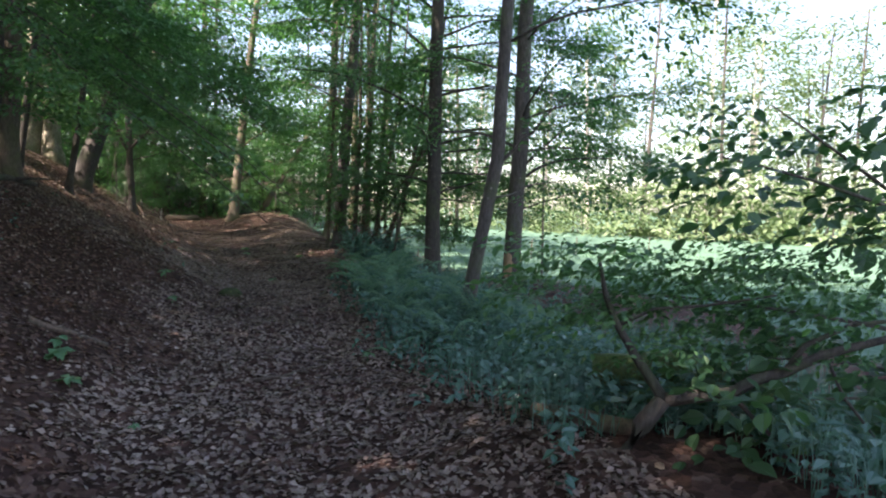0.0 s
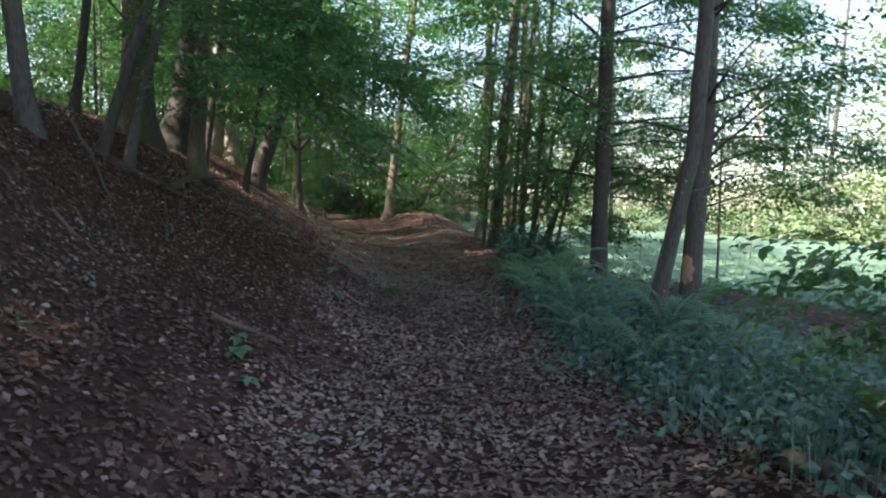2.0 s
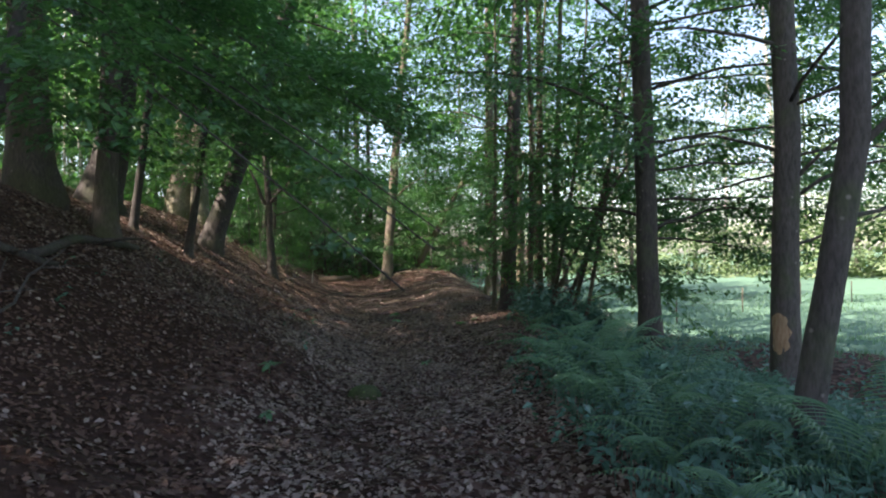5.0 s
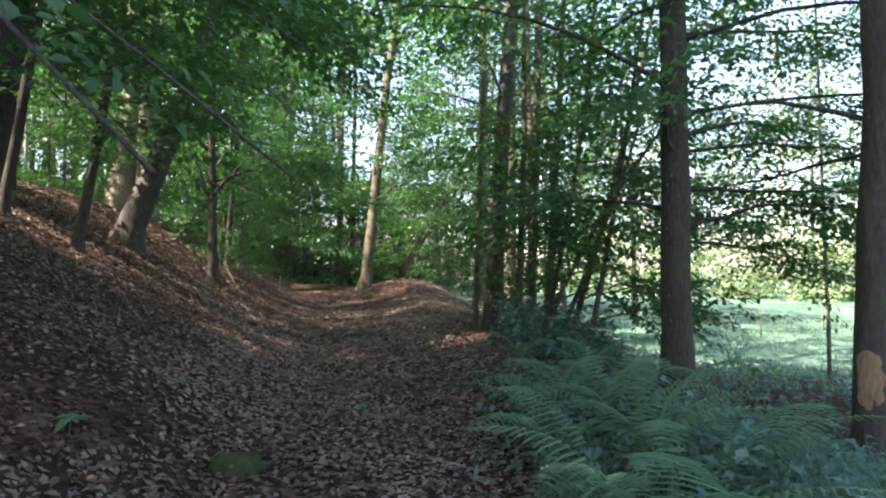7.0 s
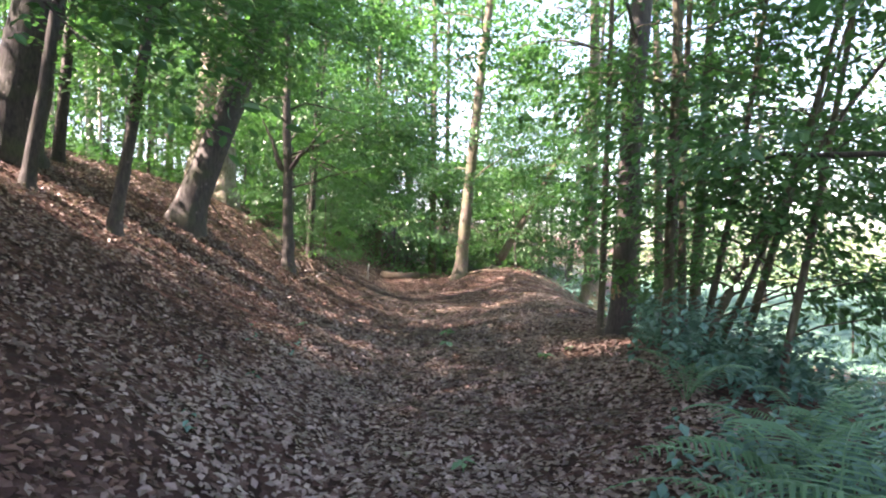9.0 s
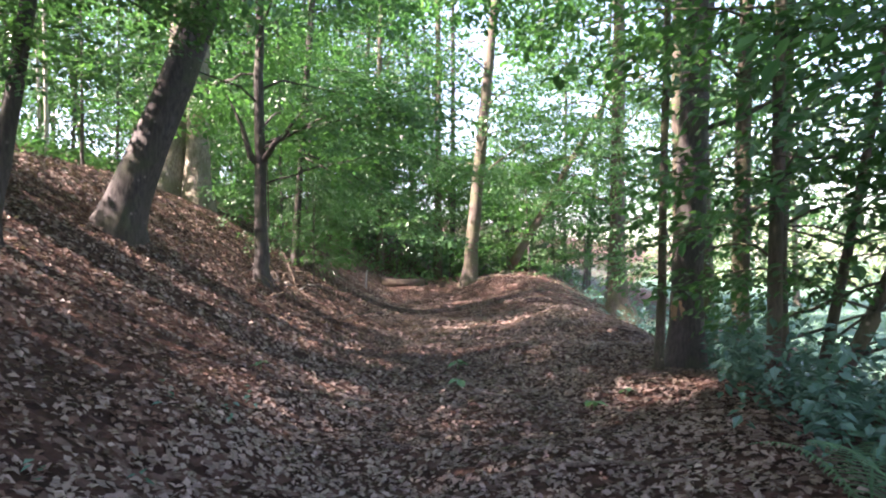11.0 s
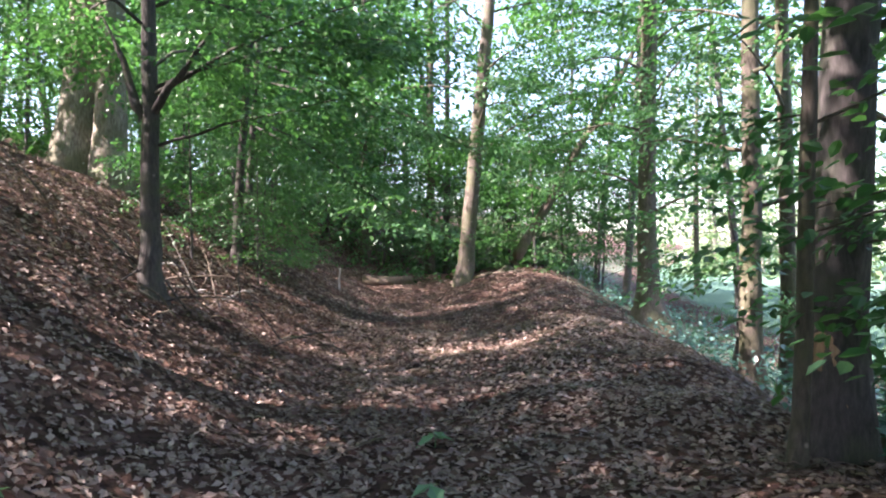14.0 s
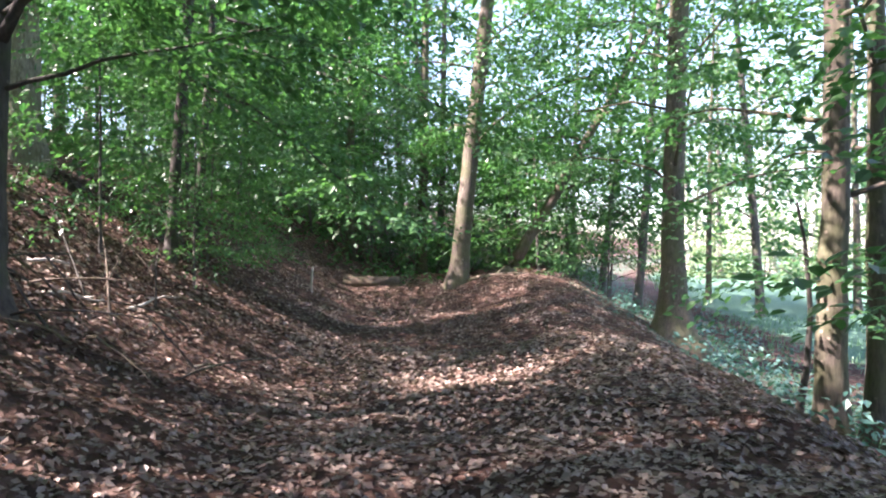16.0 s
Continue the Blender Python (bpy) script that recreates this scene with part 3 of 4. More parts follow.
# the hill above the bank, and behind the walk: unseen dense beeches added to shade the path
shade = [tree("beech_tree", -26.0 + 4 * k, -14.0 - 6 * k, (0.02, 0.02), 0.40, 19 + k, "tall dense beech out of view, added to shade path and bank", BARK, kind="dense",
              crown=(4.5, 18, 34, 3.4), dense=4.2, flare=0.6, sides=9, group="trees of the wood") for k in range(2)]
scatter(shade, spots(11, (-22, -3), (-16, 2), 3.6, lambda x, y, d: d < -8.0), "trees of the wood")
scatter(shade, [(-36.0, -14.0), (-38.0, 3.0)], "trees of the wood")
scatter(shade, spots(6, (-40, 0), (-34, -17), 5.0, lambda x, y, d: d < -9), "trees of the wood")
# more unseen beeches close by, added to darken the path's start and the bank
scatter(shade, [(-4.6, -2.2), (-2.6, -9.5), (-5.0, -7.0)], "trees of the wood")
scatter(shade, [(-9.6, 3.0), (-8.9, 0.2), (-8.2, -2.4), (-6.9, 2.9), (-5.6, 0.0), (-8.2, 4.6)], "trees of the wood")
scatter(wood, [(-22.0, 13.0)], "trees of the wood")
scatter(wood, spots(21, (-45, 2), (14, 58), 3.6, lambda x, y, d: d < -9.5 and not (d > -14 and y < 21)), "trees of the wood")
for x, y, hh in [(-12.8, 16.0, 8), (-13.4, 15.4, 8), (-14.5, 17.0, 9)]:
    tree("birch_sapling", x, y, (rng.normal() * 0.03, rng.normal() * 0.03), 0.045 if hh < 4 else 0.08, hh, "thin pale sapling on the bank", PALE, kind="mid", crown=(hh * 0.4, hh, 8, 1.2), dense=3, flare=0.3, sides=7, group="pale saplings")
# ahead, where the path leaves the view
scatter(wood, spots(22, (-38, -7), (29, 50), 2.8, lambda x, y, d: y > 30 and d < 4 and abs(x + 3.1 + 0.287 * (y - 10.5)) > 1.5), "trees of the wood")
scatter(wood, [(-5.7, 29.8), (-2.6, 33.5), (-7.2, 34.0), (0.6, 38.0), (-4.0, 40.0)], "trees of the wood", 0.75, 1.0)
scatter(low, spots(47, (-24, -7), (17, 42), 1.4, lambda x, y, d: (d < -3.6 and y > 17.5 and x < -9.5) or (y > 27.5 and d < 4)), "young trees of the undergrowth")
scatter(low, spots(16, (-24, -9), (2, 22), 2.0, lambda x, y, d: -16 < d < -6.5), "young trees of the undergrowth")
scatter(low, spots(3, (-9, -3), (27, 36), 2.5, lambda x, y, d: 2.8 < d < 6), "young trees of the undergrowth")
scatter(low, [(-9.5, 17.7), (-9.3, 18.7), (-10.0, 19.6), (-10.6, 21.0)], "young trees of the undergrowth", 0.35, 0.5)
# beyond the meadow
edge = [tree("edge_tree", 30.0 + 6 * k, 62.0 - 7 * k, (0.0, 0.0), 0.45, 22 + k, "tall leafy tree in full sun beyond the meadow", [PALE, BARK][k % 2], kind="remote",
             crown=(0.5 + 1.5 * k, 21, 46, 3.6), dense=3.0, flare=0.4, sides=8, mat=EDGE, group="trees beyond the meadow") for k in range(2)]
scatter(edge, spots(45, (-6, 75), (30, 100), 3.4, lambda x, y, d: 66 < 0.55 * x + y < 96 and d > 6), "trees beyond the meadow")
scatter(edge, spots(8, (34, 60), (-20, 45), 4.0, lambda x, y, d: True), "trees beyond the meadow")
hedge = tree("meadow_bush", 21.0, 52.0, (0.02, 0.0), 0.10, 3.6, "sunlit bush at the far edge of the meadow", BARK, kind="remote", crown=(0.1, 3.4, 18, 2.0), dense=4, mat=EDGE, sides=6, category="bush", group="bushes beyond the meadow")
scatter([hedge], spots(42, (-6, 60), (30, 80), 1.8, lambda x, y, d: 61 < 0.55 * x + y < 66 and d > 6), "bushes beyond the meadow", 0.45, 1.5)


# ---- overhanging hazel beside the start of the walk ----
tree("hazel_tree", 4.3, 3.9, (-0.05, 0.0), 0.13, 5.0, "hazel with broad leaves reaching over the undergrowth", BARK, kind="hazel", crown=(2.4, 4.8, 6, 1.5), dense=4, mat=HAZEL,
     limbs=[(1.4, (-2.6, 0.0, 2.35), 0.03), (1.2, (-2.1, 0.4, 2.75), 0.03), (0.9, (-3.1, 0.1, 1.45), 0.025), (0.8, (-2.4, -0.3, 1.15), 0.02), (0.7, (-2.7, -0.5, 0.95), 0.02), (1.6, (-1.3, 0.2, 2.6), 0.03)])


def rod(name, points, radii, mat, label, category, bits=(), group="", sides=7):
    """A stick, log or fallen branch that lies along points, with side twigs as parts."""
    points = np.asarray(points, float)
    o = points[0].copy()
    root = thing(name, *o, label, category, group)
    part("stem", mesh_of("stem", *tube(points - o, radii, sides, 0.05), mat, True), root)
    for pts, rr in bits:
        part("twig", mesh_of("twig", *tube(np.asarray(pts, float) - o, rr, 5, 0.04), mat, True), root)
    return root


def lying(a, b, r0, r1, n=8, wander=0.02, lift=0.0):
    p = bend((a[0], a[1], 0), (b[0], b[1], 0), n, 0, wander)
    p[:, 2] = [gz(q[0], q[1]) for q in p]
    p[:, 2] += np.linspace(r0, r1, n) * 0.8 + lift
    return p, np.linspace(r0, r1, n)


# the dead fork among the hazel leaves
fork = np.array([(0.97, 3.40, -0.08), (1.02, 3.40, 0.10), (1.13, 3.40, 0.30), (1.24, 3.38, 0.46)])
hazel_fork = rod("hazel_branch", fork, [0.075, 0.06, 0.052, 0.05], DARK, "low forked hazel branch with green leaves above the undergrowth", "branch", bits=[
    ([(1.24, 3.38, 0.46), (1.42, 3.38, 0.49), (1.61, 3.36, 0.52), (1.74, 3.36, 0.60), (1.88, 3.34, 0.65), (2.08, 3.32, 0.76), (2.40, 3.30, 0.86), (2.8, 3.3, 0.9)], [0.045, 0.04, 0.036, 0.035, 0.03, 0.028, 0.022, 0.015]),
    ([(1.24, 3.38, 0.46), (1.16, 3.40, 0.58), (1.08, 3.42, 0.70), (0.98, 3.44, 0.86), (0.91, 3.45, 1.02), (0.86, 3.46, 1.25)], [0.035, 0.03, 0.026, 0.022, 0.018, 0.008]),
    ([(1.88, 3.34, 0.65), (1.98, 3.34, 0.80), (2.2, 3.30, 0.93), (2.5, 3.26, 0.98)], [0.018, 0.016, 0.014, 0.01]),
    ([(1.60, 3.36, 0.52), (1.72, 3.30, 0.38), (1.86, 3.25, 0.25), (2.0, 3.2, 0.08)], [0.016, 0.013, 0.011, 0.008]),
    ([(2.08, 3.32, 0.76), (2.15, 3.25, 0.55), (2.3, 3.2, 0.35)], [0.012, 0.010, 0.006]),
    ([(0.98, 3.44, 0.86), (1.2, 3.5, 0.95), (1.5, 3.5, 0.98), (1.9, 3.5, 1.05)], [0.012, 0.01, 0.009, 0.006])])
rod("broken_stump", [(1.16, 3.25, -0.1), (1.17, 3.24, 0.06), (1.19, 3.22, 0.15)], [0.07, 0.06, 0.03], WOOD, "short broken stump with pale torn wood", "stump")
rod("mossy_log", *lying((1.1, 4.35), (2.6, 4.3), 0.12, 0.10, lift=0.16), LOGMOSS, "fallen log thick with green moss", "log", sides=12)
rod("fallen_log", *lying((0.62, 4.0), (1.2, 3.55), 0.06, 0.05), DEAD, "short dark log at the edge of the path", "log", sides=10)
rod("fallen_log", [(-11.75, 25.6, gz(-11.75, 25.6) + 0.07), (-11.2, 25.95, gz(-11.3, 25.9) + 0.08), (-10.65, 26.3, gz(-10.7, 26.25) + 0.09)], [0.15, 0.14, 0.13], DEAD, "brown fallen log lying across the end of the path", "log", sides=12)
rod("fallen_log", *lying((-9.3, 25.6), (-7.6, 26.2), 0.05, 0.03), DEAD, "thin fallen branch at the end of the path", "log")
for a, b, r0, r1, tip, mat in [((-1.57, 5.07), (-1.07, 5.59), 0.017, 0.008, 0.03, DEAD), ((-3.49, 5.10), (-2.98, 5.38), 0.032, 0.022, 0.0, DEAD), ((-4.9, 4.9), (-4.4, 4.9), 0.02, 0.012, 0.0, DEAD),
                               ((-8.0, 8.2), (-5.6, 6.35), 0.028, 0.015, 0.03, BARK), ((-6.5, 7.3), (-6.1, 8.3), 0.05, 0.035, 0.0, DARK), ((-6.2, 8.1), (-6.9, 10.3), 0.06, 0.04, 0.02, DARK),
                               ((-5.29, 6.91), (-6.0, 8.3), 0.014, 0.008, 0.25, BARK), ((-5.1, 6.6), (-5.9, 7.6), 0.012, 0.006, 0.12, BARK), ((-8.47, 16.48), (-8.49, 16.95), 0.012, 0.006, 0.08, PALE),
                               ((-8.62, 17.28), (-8.87, 18.04), 0.012, 0.006, 0.06, PALE), ((-8.98, 16.65), (-8.9, 16.95), 0.015, 0.008, 0.12, PALE), ((-3.2, 14.9), (-2.7, 15.3), 0.015, 0.01, 0.0, DEAD),
                               ((-3.9, 12.6), (-3.3, 13.0), 0.012, 0.006, 0.0, DEAD), ((-3.4, 12.9), (-2.6, 13.1), 0.015, 0.008, 0.02, DEAD), ((-1.95, 9.5), (-1.75, 9.0), 0.012, 0.006, 0.15, PALE),
                               ((0.9, 9.2), (1.9, 9.9), 0.014, 0.008, 0.25, PALE), ((-4.6, 13.9), (-4.2, 14.5), 0.010, 0.005, 0.02, DEAD), ((-5.5, 14.9), (-5.3, 15.6), 0.010, 0.005, 0.02, DEAD)]:
    pts, rr = lying(a, b, r0, r1, 9)
    pts[:, 2] += np.linspace(0, tip, 9)
    mid = pts[5]
    side = mid + np.array([(pts[-1] - pts[0])[1], -(pts[-1] - pts[0])[0], 0.05]) * 0.25
    rod("fallen_stick", pts, rr, mat, "bare fallen stick lying on the dry leaves", "stick", bits=[(bend(mid, side, 5, 0, 0.01), np.linspace(r1, 0.003, 5))], group="fallen sticks")
rod("stake", [(-10.6, 22.75, gz(-10.6, 22.75) - 0.1), (-10.6, 22.75, gz(-10.6, 22.75) + 0.2), (-10.57, 22.75, gz(-10.6, 22.75) + 0.45)], [0.02, 0.02, 0.016], PALE, "short pale stake in the leaves", "stake")

# brushwood under the forked beech
for k in range(26):
    x, y = -8.25 + rng.normal() * 0.5, 16.3 + rng.normal() * 0.7
    a = rng.uniform(0, 6.28)
    ln = rng.uniform(0.4, 1.1)
    z = gz(x, y)
    p = bend((x, y, z - 0.03), (x + math.cos(a) * ln, y + math.sin(a) * ln, gz(x + math.cos(a) * ln, y + math.sin(a) * ln) + rng.uniform(0.02, 0.55)), 6, -0.05, 0.02)
    rod("dead_twig", p, np.linspace(0.012, 0.004, 6), [DARK, DEAD][k % 2], "thin dead twig sticking out of the bank", "twig", group="brushwood on the bank", sides=5)


def stone(x, y, size, mat, label):
    bm = bmesh.new()
    bmesh.ops.create_icosphere(bm, subdivisions=3, radius=size)
    for v in bm.verts:
        n = noise.noise(v.co * 6 / size * 0.25 + Vector((x, y, 0)))
        v.co *= 1 + 0.35 * n
        v.co.z *= 0.62
    me = bpy.data.meshes.new("stone")
    bm.to_mesh(me)
    bm.free()
    me.polygons.foreach_set("use_smooth", np.full(len(me.polygons), True))
    me.materials.append(mat)
    ob = tagged(new("stone", me), label, "stone")
    ob.location = (x, y, gz(x, y) + size * 0.22)


stone(-3.15, 9.0, 0.15, MOSS, "small mossy stone on the leafy path")


# ---- ferns ----
def pinna(root, reach, side, sweep, droop):
    """One leaflet of a fern: a narrow toothed blade that tapers to a point."""
    n = 7
    q = np.linspace(0, 1, n)
    line = np.stack([q * reach * sweep, side * q * reach * 0.96, -droop * q * q * reach], -1) + root
    half = 0.0125 * np.clip(reach / 0.12, 0.45, 1.2) * (1 - q) ** 0.55 * np.where(np.arange(n) % 2 == 0, 1.0, 0.8)
    along = np.array([1.0, -side * 0.2, 0.0])
    lift = np.array([0, 0, 0.004])
    v = np.concatenate([line - half[:, None] * along, line + lift, line + half[:, None] * along])
    k = np.arange(n - 1)
    a = np.stack([k, k + 1, k + n + 1], -1), np.stack([k, k + n + 1, k + n], -1)
    b = np.stack([k + n, k + n + 1, k + 2 * n + 1], -1), np.stack([k + n, k + 2 * n + 1, k + 2 * n], -1)
    f = np.concatenate([*a, *b])
    return v, f if side > 0 else f[:, ::-1]


def frond(length, rise):
    """One fern frond: an arching midrib with a comb of leaflets that shorten towards the tip."""
    n = 27
    u = np.linspace(0, 1, n)
    p = np.stack([length * (0.55 * u + 0.30 * u * u), 0.02 * np.sin(u * 4), length * rise * (1.5 * u - 0.95 * u * u)], -1)
    pieces = [tube(p, np.linspace(0.006, 0.0015, n), 4)]
    for k in range(4, n):
        w = length * 0.22 * min(1.0, 0.35 + u[k] * 2.0) * (1 - u[k]) ** 0.62 + 0.008
        for side in (1, -1):
            pieces.append(pinna(p[k], w * rng.uniform(0.93, 1.05), side, 0.28 + rng.normal() * 0.03, 0.18 + rng.normal() * 0.04))
    return mesh_of("frond", *joined(pieces), FERN)


FRONDS = [frond(l, r) for l, r in ((0.95, 0.85), (0.85, 0.95), (1.05, 0.70), (0.75, 1.05))]


def fern(x, y, size, fronds):
    root = thing("fern", x, y, gz(x, y) - 0.02, "green fern with arching feathery fronds beside the path", "fern", "ferns beside the path")
    for k in range(fronds):
        ob = part("frond", FRONDS[rng.integers(len(FRONDS))], root)
        s = size * rng.uniform(0.75, 1.15)
        ob.matrix_basis = pose(0, 0, 0, rng.normal() * 8, rng.uniform(-14, 22), k * 360 / fronds + rng.normal() * 14) @ Matrix.Diagonal((s, s, s, 1))


for (x, y, s) in [(-0.18, 7.6, 1.1), (-0.75, 8.1, 1.0), (-0.3, 6.7, 0.9), (-1.0, 8.9, 1.05), (0.35, 7.0, 1.0), (-1.35, 9.9, 1.0), (-0.75, 9.3, 1.1), (0.1, 6.0, 0.8), (-1.35, 10.9, 0.95), (-0.9, 10.2, 1.1),
                  (0.8, 6.4, 0.9), (-1.2, 11.7, 0.8), (0.9, 7.6, 1.0), (-0.45, 5.9, 0.45), (-1.9, 12.4, 0.7), (-0.2, 9.4, 1.0), (-0.55, 7.2, 0.8)]:
    fern(x, y, s, int(rng.integers(6, 9)))


# ---- undergrowth, grass and fallen leaves ----
def herbs(name, n, xr, yr, keep, tall, leaf, per, mat, label):
    """Low leafy plants: stems with leaves in tiers."""
    x, y = rng.uniform(*xr, n), rng.uniform(*yr, n)
    d = (x - centre(y)) * 0.94
    ok = keep(x, y, d)
    x, y = x[ok], y[ok]
    z = height(x, y)
    h = tall * rng.uniform(0.35, 1.0, len(x))
    x, y, z, h = (np.repeat(a, per) for a in (x, y, z, h))
    t = np.tile(np.linspace(0.25, 1, per), len(x) // per)
    m = len(x)
    a = rng.uniform(0, 6.28, m)
    pos = np.stack([x + np.cos(a) * 0.015, y + np.sin(a) * 0.015, z + h * t], -1)
    v, f = leaves_at(pos, a, rng.normal(0.25, 0.3, m), rng.normal(0, 0.25, m), leaf * rng.uniform(0.6, 1.25, m))
    return tagged(new(name, mesh_of(name, v, f, mat)), label, "undergrowth", kind="stuff")


edge_of = lambda y: np.interp(y, [0, 4, 6, 9, 12, 15, 17, 24], [1.7, 1.35, 1.05, 1.35, 1.8, 2.3, 2.6, 3.9])
by_fork = lambda x, y: (np.abs(x - 1.2) < 0.5) & (y > 2.0) & (y < 3.55)
herbs("undergrowth", 8600, (-2.5, 5.5), (1.8, 11.5), lambda x, y, d: (d > edge_of(y) + rng.normal(size=len(x)) * 0.25 + 0.25) & (d < 4.4) & ~by_fork(x, y), 0.34, 0.085, 7, HERB, "low blue-green nettles and herbs beside the path")
herbs("broad_undergrowth", 260, (0.0, 4.0), (2.6, 5.5), lambda x, y, d: (d > 1.55) & ~by_fork(x, y), 0.34, 0.12, 4, HERB, "broad green leaves beside the path")
herbs("berm_undergrowth", 2600, (-9.0, 3.0), (11, 30), lambda x, y, d: (d > edge_of(y) + 0.35) & (d < 7), 0.45, 0.10, 6, HERB, "green herbs below the path's edge")
herbs("edge_undergrowth", 900, (-3.2, -0.8), (12.6, 17.0), lambda x, y, d: (d > edge_of(y) + 0.2 + rng.normal(size=len(x)) * 0.15) & (d < 4.2), 0.75, 0.095, 9, HERB, "leafy green plants at the drop beside the path")
herbs("bank_seedlings", 260, (-9, -1), (2.5, 14), lambda x, y, d: (d < -0.9) & (d > -3.2) & (np.sin(x * 2.1 + y) > 0.2), 0.16, 0.06, 5, HERB, "sparse small green seedlings in the leaves")
herbs("wood_undergrowth", 3000, (-26, -8), (8, 44), lambda x, y, d: ((d < -5.5) & (d > -16)) | ((y > 26.5) & (d < 5)) | ((d < -3.0) & (y > 19)), 0.6, 0.16, 6, BEECH, "low green undergrowth in the wood")


def blades(name, n, xr, yr, keep, tall, wide, mat, label):
    x, y = rng.uniform(*xr, n), rng.uniform(*yr, n)
    ok = keep(x, y, (x - centre(y)) * 0.94)
    x, y = x[ok], y[ok]
    m = len(x)
    a, h, b = rng.uniform(0, 6.28, m), tall * rng.uniform(0.4, 1.1, m), rng.uniform(0.2, 0.8, m)
    z = height(x, y) - 0.01
    c, s = np.cos(a), np.sin(a)
    base = np.stack([x, y, z], -1)
    side = np.stack([-s, c, np.zeros(m)], -1) * wide
    mid = base + np.stack([c * h * b * 0.3, s * h * b * 0.3, h * 0.65], -1)
    tip = base + np.stack([c * h * b, s * h * b, h * (1 - 0.25 * b)], -1)
    v = np.stack([base - side, base + side, mid + side * 0.8, mid - side * 0.8, tip], 1).reshape(-1, 3)
    k = (np.arange(m) * 5)[:, None, None]
    f = (np.array([[0, 1, 2], [0, 2, 3], [3, 2, 4]])[None] + k).reshape(-1, 3)
    return tagged(new(name, mesh_of(name, v, f, mat)), label, "grass", kind="stuff")


blades("tall_grass", 17000, (-1.8, 4.5), (2.2, 10.5), lambda x, y, d: (d > edge_of(y) + 0.1) & ~by_fork(x, y), 0.42, 0.003, HERB, "long thin grass among the ferns")
blades("meadow_grass", 26000, (-4, 16), (8, 34), lambda x, y, d: (d > 4.2) & (np.sin(x * 1.3) * np.sin(y * 1.1 + x * 0.4) > -0.55) & ~((np.abs(x - 4.2) < 3.2) & (np.abs(y - 12.3) < 2.8)), 0.14, 0.010, GRASS, "short green meadow grass")


def litter(name, n, xr, yr, keep, label, mat=DRY):
    """Curled dry leaves that lie on the ground at all angles."""
    x, y = rng.uniform(*xr, n), rng.uniform(*yr, n)
    ok = keep(x, y, (x - centre(y)) * 0.94)
    x, y = x[ok], y[ok]
    m = len(x)
    e = 0.08
    z = height(x, y)
    sx, sy = (height(x + e, y) - z) / e, (height(x, y + e) - z) / e
    a = rng.uniform(0, 6.28, m)
    along, across = np.cos(a) * sx + np.sin(a) * sy, -np.sin(a) * sx + np.cos(a) * sy
    size = rng.uniform(0.030, 0.070, m)
    v, f = leaves_at(np.stack([x, y, z + rng.uniform(0.004, 0.024, m)], -1), a, -np.arctan(along) + rng.normal(0, 0.26, m), np.arctan(across) + rng.normal(0, 0.34, m), size)
    return tagged(new(name, mesh_of(name, v, f, mat)), label, "leaf litter", kind="stuff")


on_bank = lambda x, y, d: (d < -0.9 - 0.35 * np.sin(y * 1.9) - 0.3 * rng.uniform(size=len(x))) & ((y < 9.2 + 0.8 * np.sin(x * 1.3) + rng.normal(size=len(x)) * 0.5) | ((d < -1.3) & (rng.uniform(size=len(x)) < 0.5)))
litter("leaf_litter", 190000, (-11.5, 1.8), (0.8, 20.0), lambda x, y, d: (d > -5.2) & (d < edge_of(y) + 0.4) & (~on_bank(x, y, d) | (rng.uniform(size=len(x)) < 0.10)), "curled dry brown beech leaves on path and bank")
# brown leaves whose darker colour carries part of the bank's shade
litter("shaded_leaf_litter", 110000, (-11.5, -0.5), (0.8, 20.0), lambda x, y, d: (d > -5.2) & on_bank(x, y, d), "darker brown beech leaves with the bank's shade in their colour", SHADED)
litter("far_leaf_litter", 50000, (-16, -3), (8, 29.0), lambda x, y, d: ((d < -5.2) & (d > -8)) | ((y > 20) & (d < edge_of(y) + 0.1) & (d > -7)), "dry brown beech leaves further off")


def seedling(x, y, leaf, count, high):
    z = gz(x, y)
    root = thing("seedling", x, y, z, "small seedling with fresh green leaves on the path", "seedling", "seedlings on the path")
    part("stem", mesh_of("stem", *tube([(0, 0, -0.02), (0.005, 0, high * 0.5), (0, 0.005, high)], [0.004, 0.003, 0.002], 5), FERN), root)
    a = np.arange(count) * 2.4 + rng.uniform(0, 6)
    for q in a:
        part("leaf", mesh_of("leaf", *leaves_at(np.array([[0, 0, high * rng.uniform(0.6, 1.0)]]), np.array([q]), rng.normal(0.2, 0.2, 1), rng.normal(0, 0.2, 1), np.array([leaf * rng.uniform(0.8, 1.2)])), FERN), root)


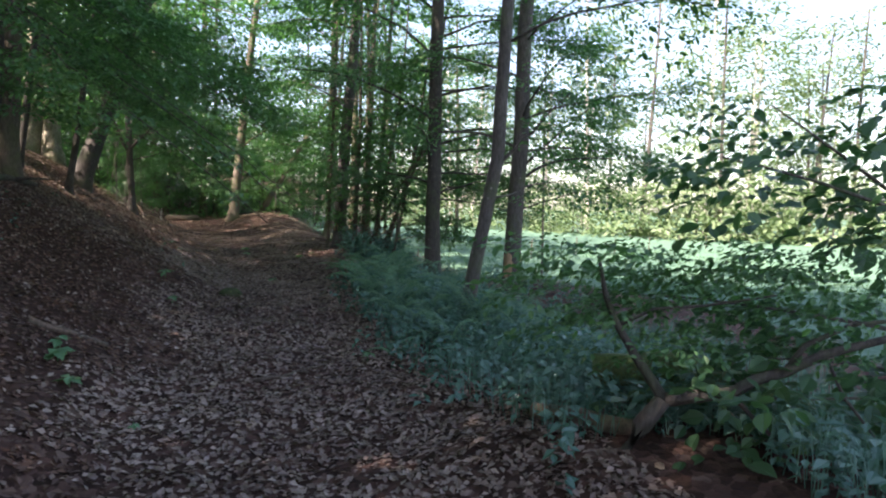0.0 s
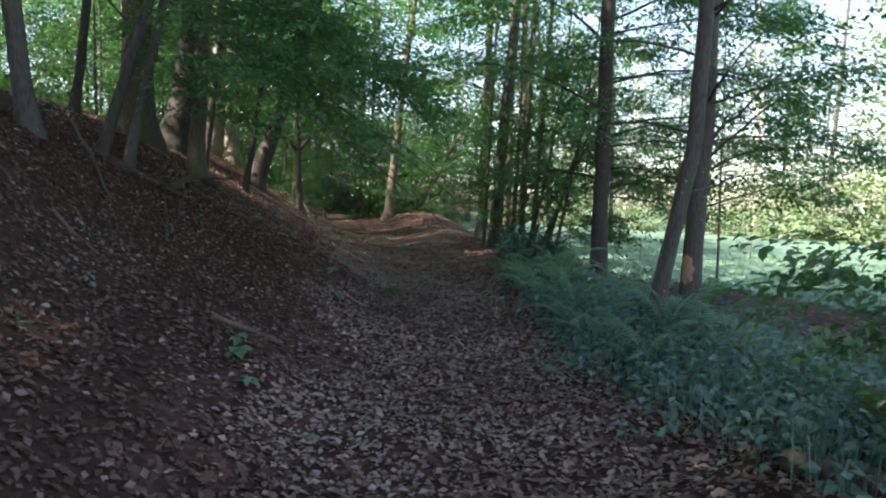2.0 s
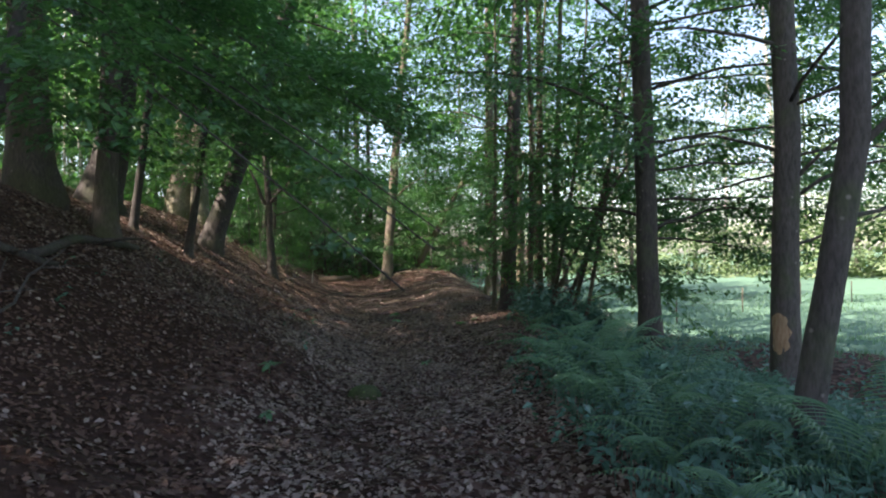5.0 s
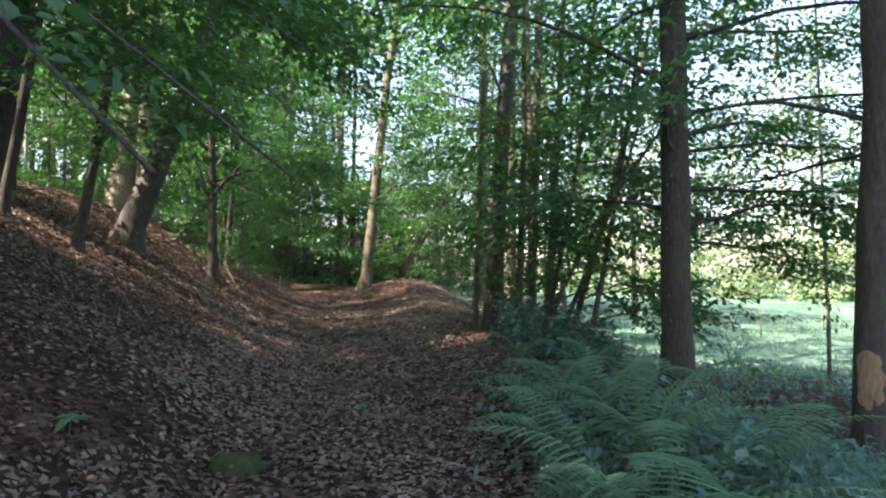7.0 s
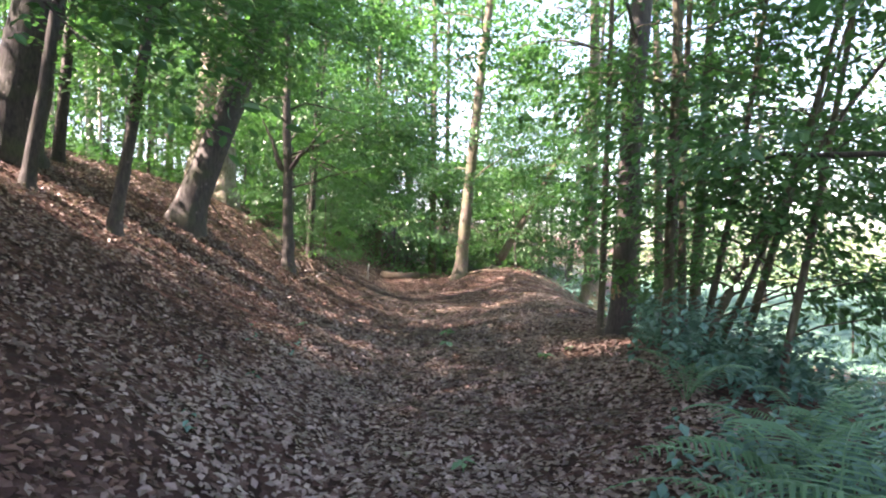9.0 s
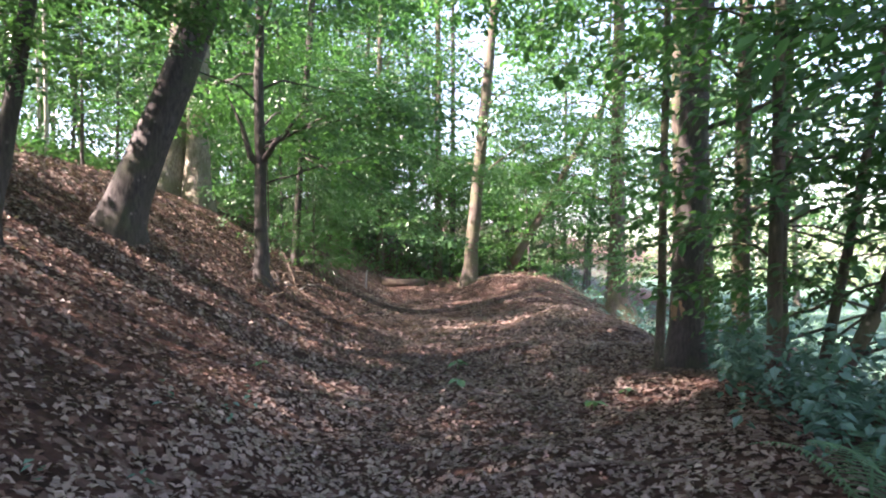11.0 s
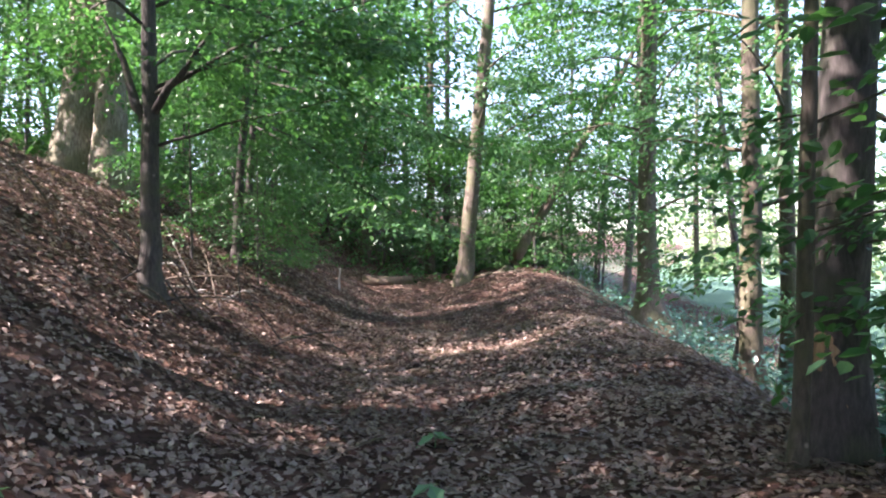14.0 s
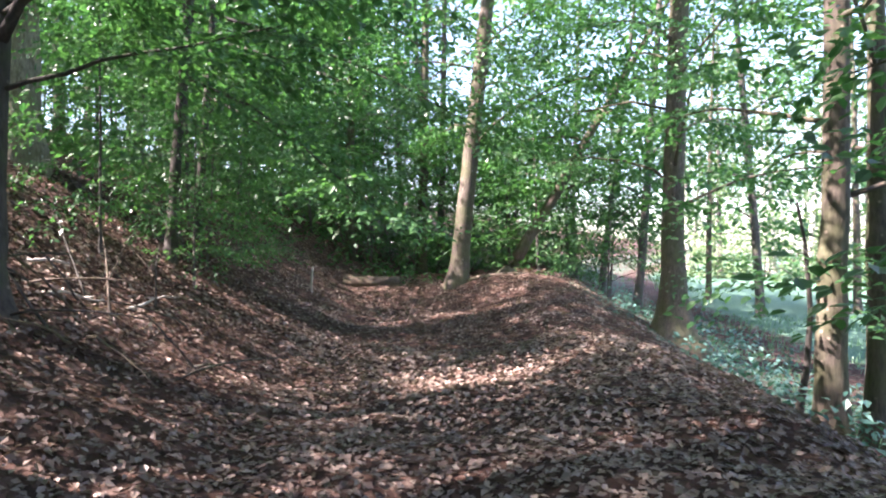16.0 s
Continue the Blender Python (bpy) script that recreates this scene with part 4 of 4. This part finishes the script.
for (x, y, l, c, h) in [(-2.84, 4.45, 0.13, 8, 0.10), (-2.95, 4.65, 0.10, 6, 0.10), (-2.6, 4.2, 0.12, 6, 0.08), (-3.9, 8.5, 0.12, 8, 0.12), (-3.09, 10.91, 0.10, 5, 0.08), (-5.03, 15.3, 0.13, 6, 0.10),
                        (-3.41, 14.22, 0.11, 4, 0.08), (-4.77, 14.67, 0.13, 5, 0.09), (-2.0, 3.9, 0.06, 4, 0.06), (-3.2, 14.6, 0.09, 4, 0.07), (-0.72, 5.8, 0.10, 6, 0.10), (-5.9, 13.2, 0.10, 5, 0.1), (-3.4, 7.6, 0.10, 6, 0.1)]:
    seedling(x, y, l, c, h)

# ---- meadow fence ----
fence = thing("wire_fence", -1.0, 21.9, gz(-1.0, 21.9), "low wire fence with thin dark posts along the meadow", "fence")
POST = mesh_of("post", *tube([(0, 0, -0.3), (0, 0, 0.4), (0.01, 0, 0.8)], [0.022, 0.021, 0.019], 7), DEAD, True)
wires = []
feet = [(-1.0 + 2.3 * k, 21.9 + 2.0 * k) for k in range(9)]
for k, (x, y) in enumerate(feet):
    ob = part("post", POST, fence)
    ob.location = (x + 1.0, y - 21.9, gz(x, y) - gz(-1.0, 21.9))
for h in (0.45, 0.85):
    p = np.array([(x + 1.0, y - 21.9, gz(x, y) - gz(-1.0, 21.9) + h) for x, y in feet])
    part("wire", mesh_of("wire", *tube(p, np.full(len(p), 0.0025), 4), DEAD), fence)

# ---- leaves of the forked hazel branch ----
bunches = []
for k in range(84):
    low_bunch = k % 4 == 0
    spot = np.array([rng.uniform(0.75, 2.75), rng.uniform(3.25, 3.75), rng.uniform(0.66, 0.98) if low_bunch else rng.uniform(0.95, 1.38)]) - fork[0]
    bunches.append(placed(SPRAYS["near"][k % 6], spot, rng.uniform(2.4, 3.9), rng.normal(0.05, 0.15), rng.normal(0, 0.2), rng.uniform(0.45, 0.75)))
part("foliage", mesh_of("foliage", *joined(bunches), BEECH), hazel_fork, "layers of green hazel leaves")

# ---- a young beech at the meadow's edge, and two more trees where the wood closes the view ----
tree("young_beech", 2.75, 17.5, (-0.02, 0.0), 0.075, 9, "slender leafy young beech at the meadow's edge", BARK, crown=(2.2, 8.2, 16, 2.5), dense=6, group="trees along the path",
     limbs=[(2.6, (-2.2, -0.5, 2.6), 0.02), (3.4, (-2.0, 0.8, 3.7), 0.02), (4.4, (-2.4, 0.0, 4.9), 0.02)])
scatter(wood, [(-14.0, 29.5), (-12.0, 31.8)], "trees of the wood", 0.85, 1.0)
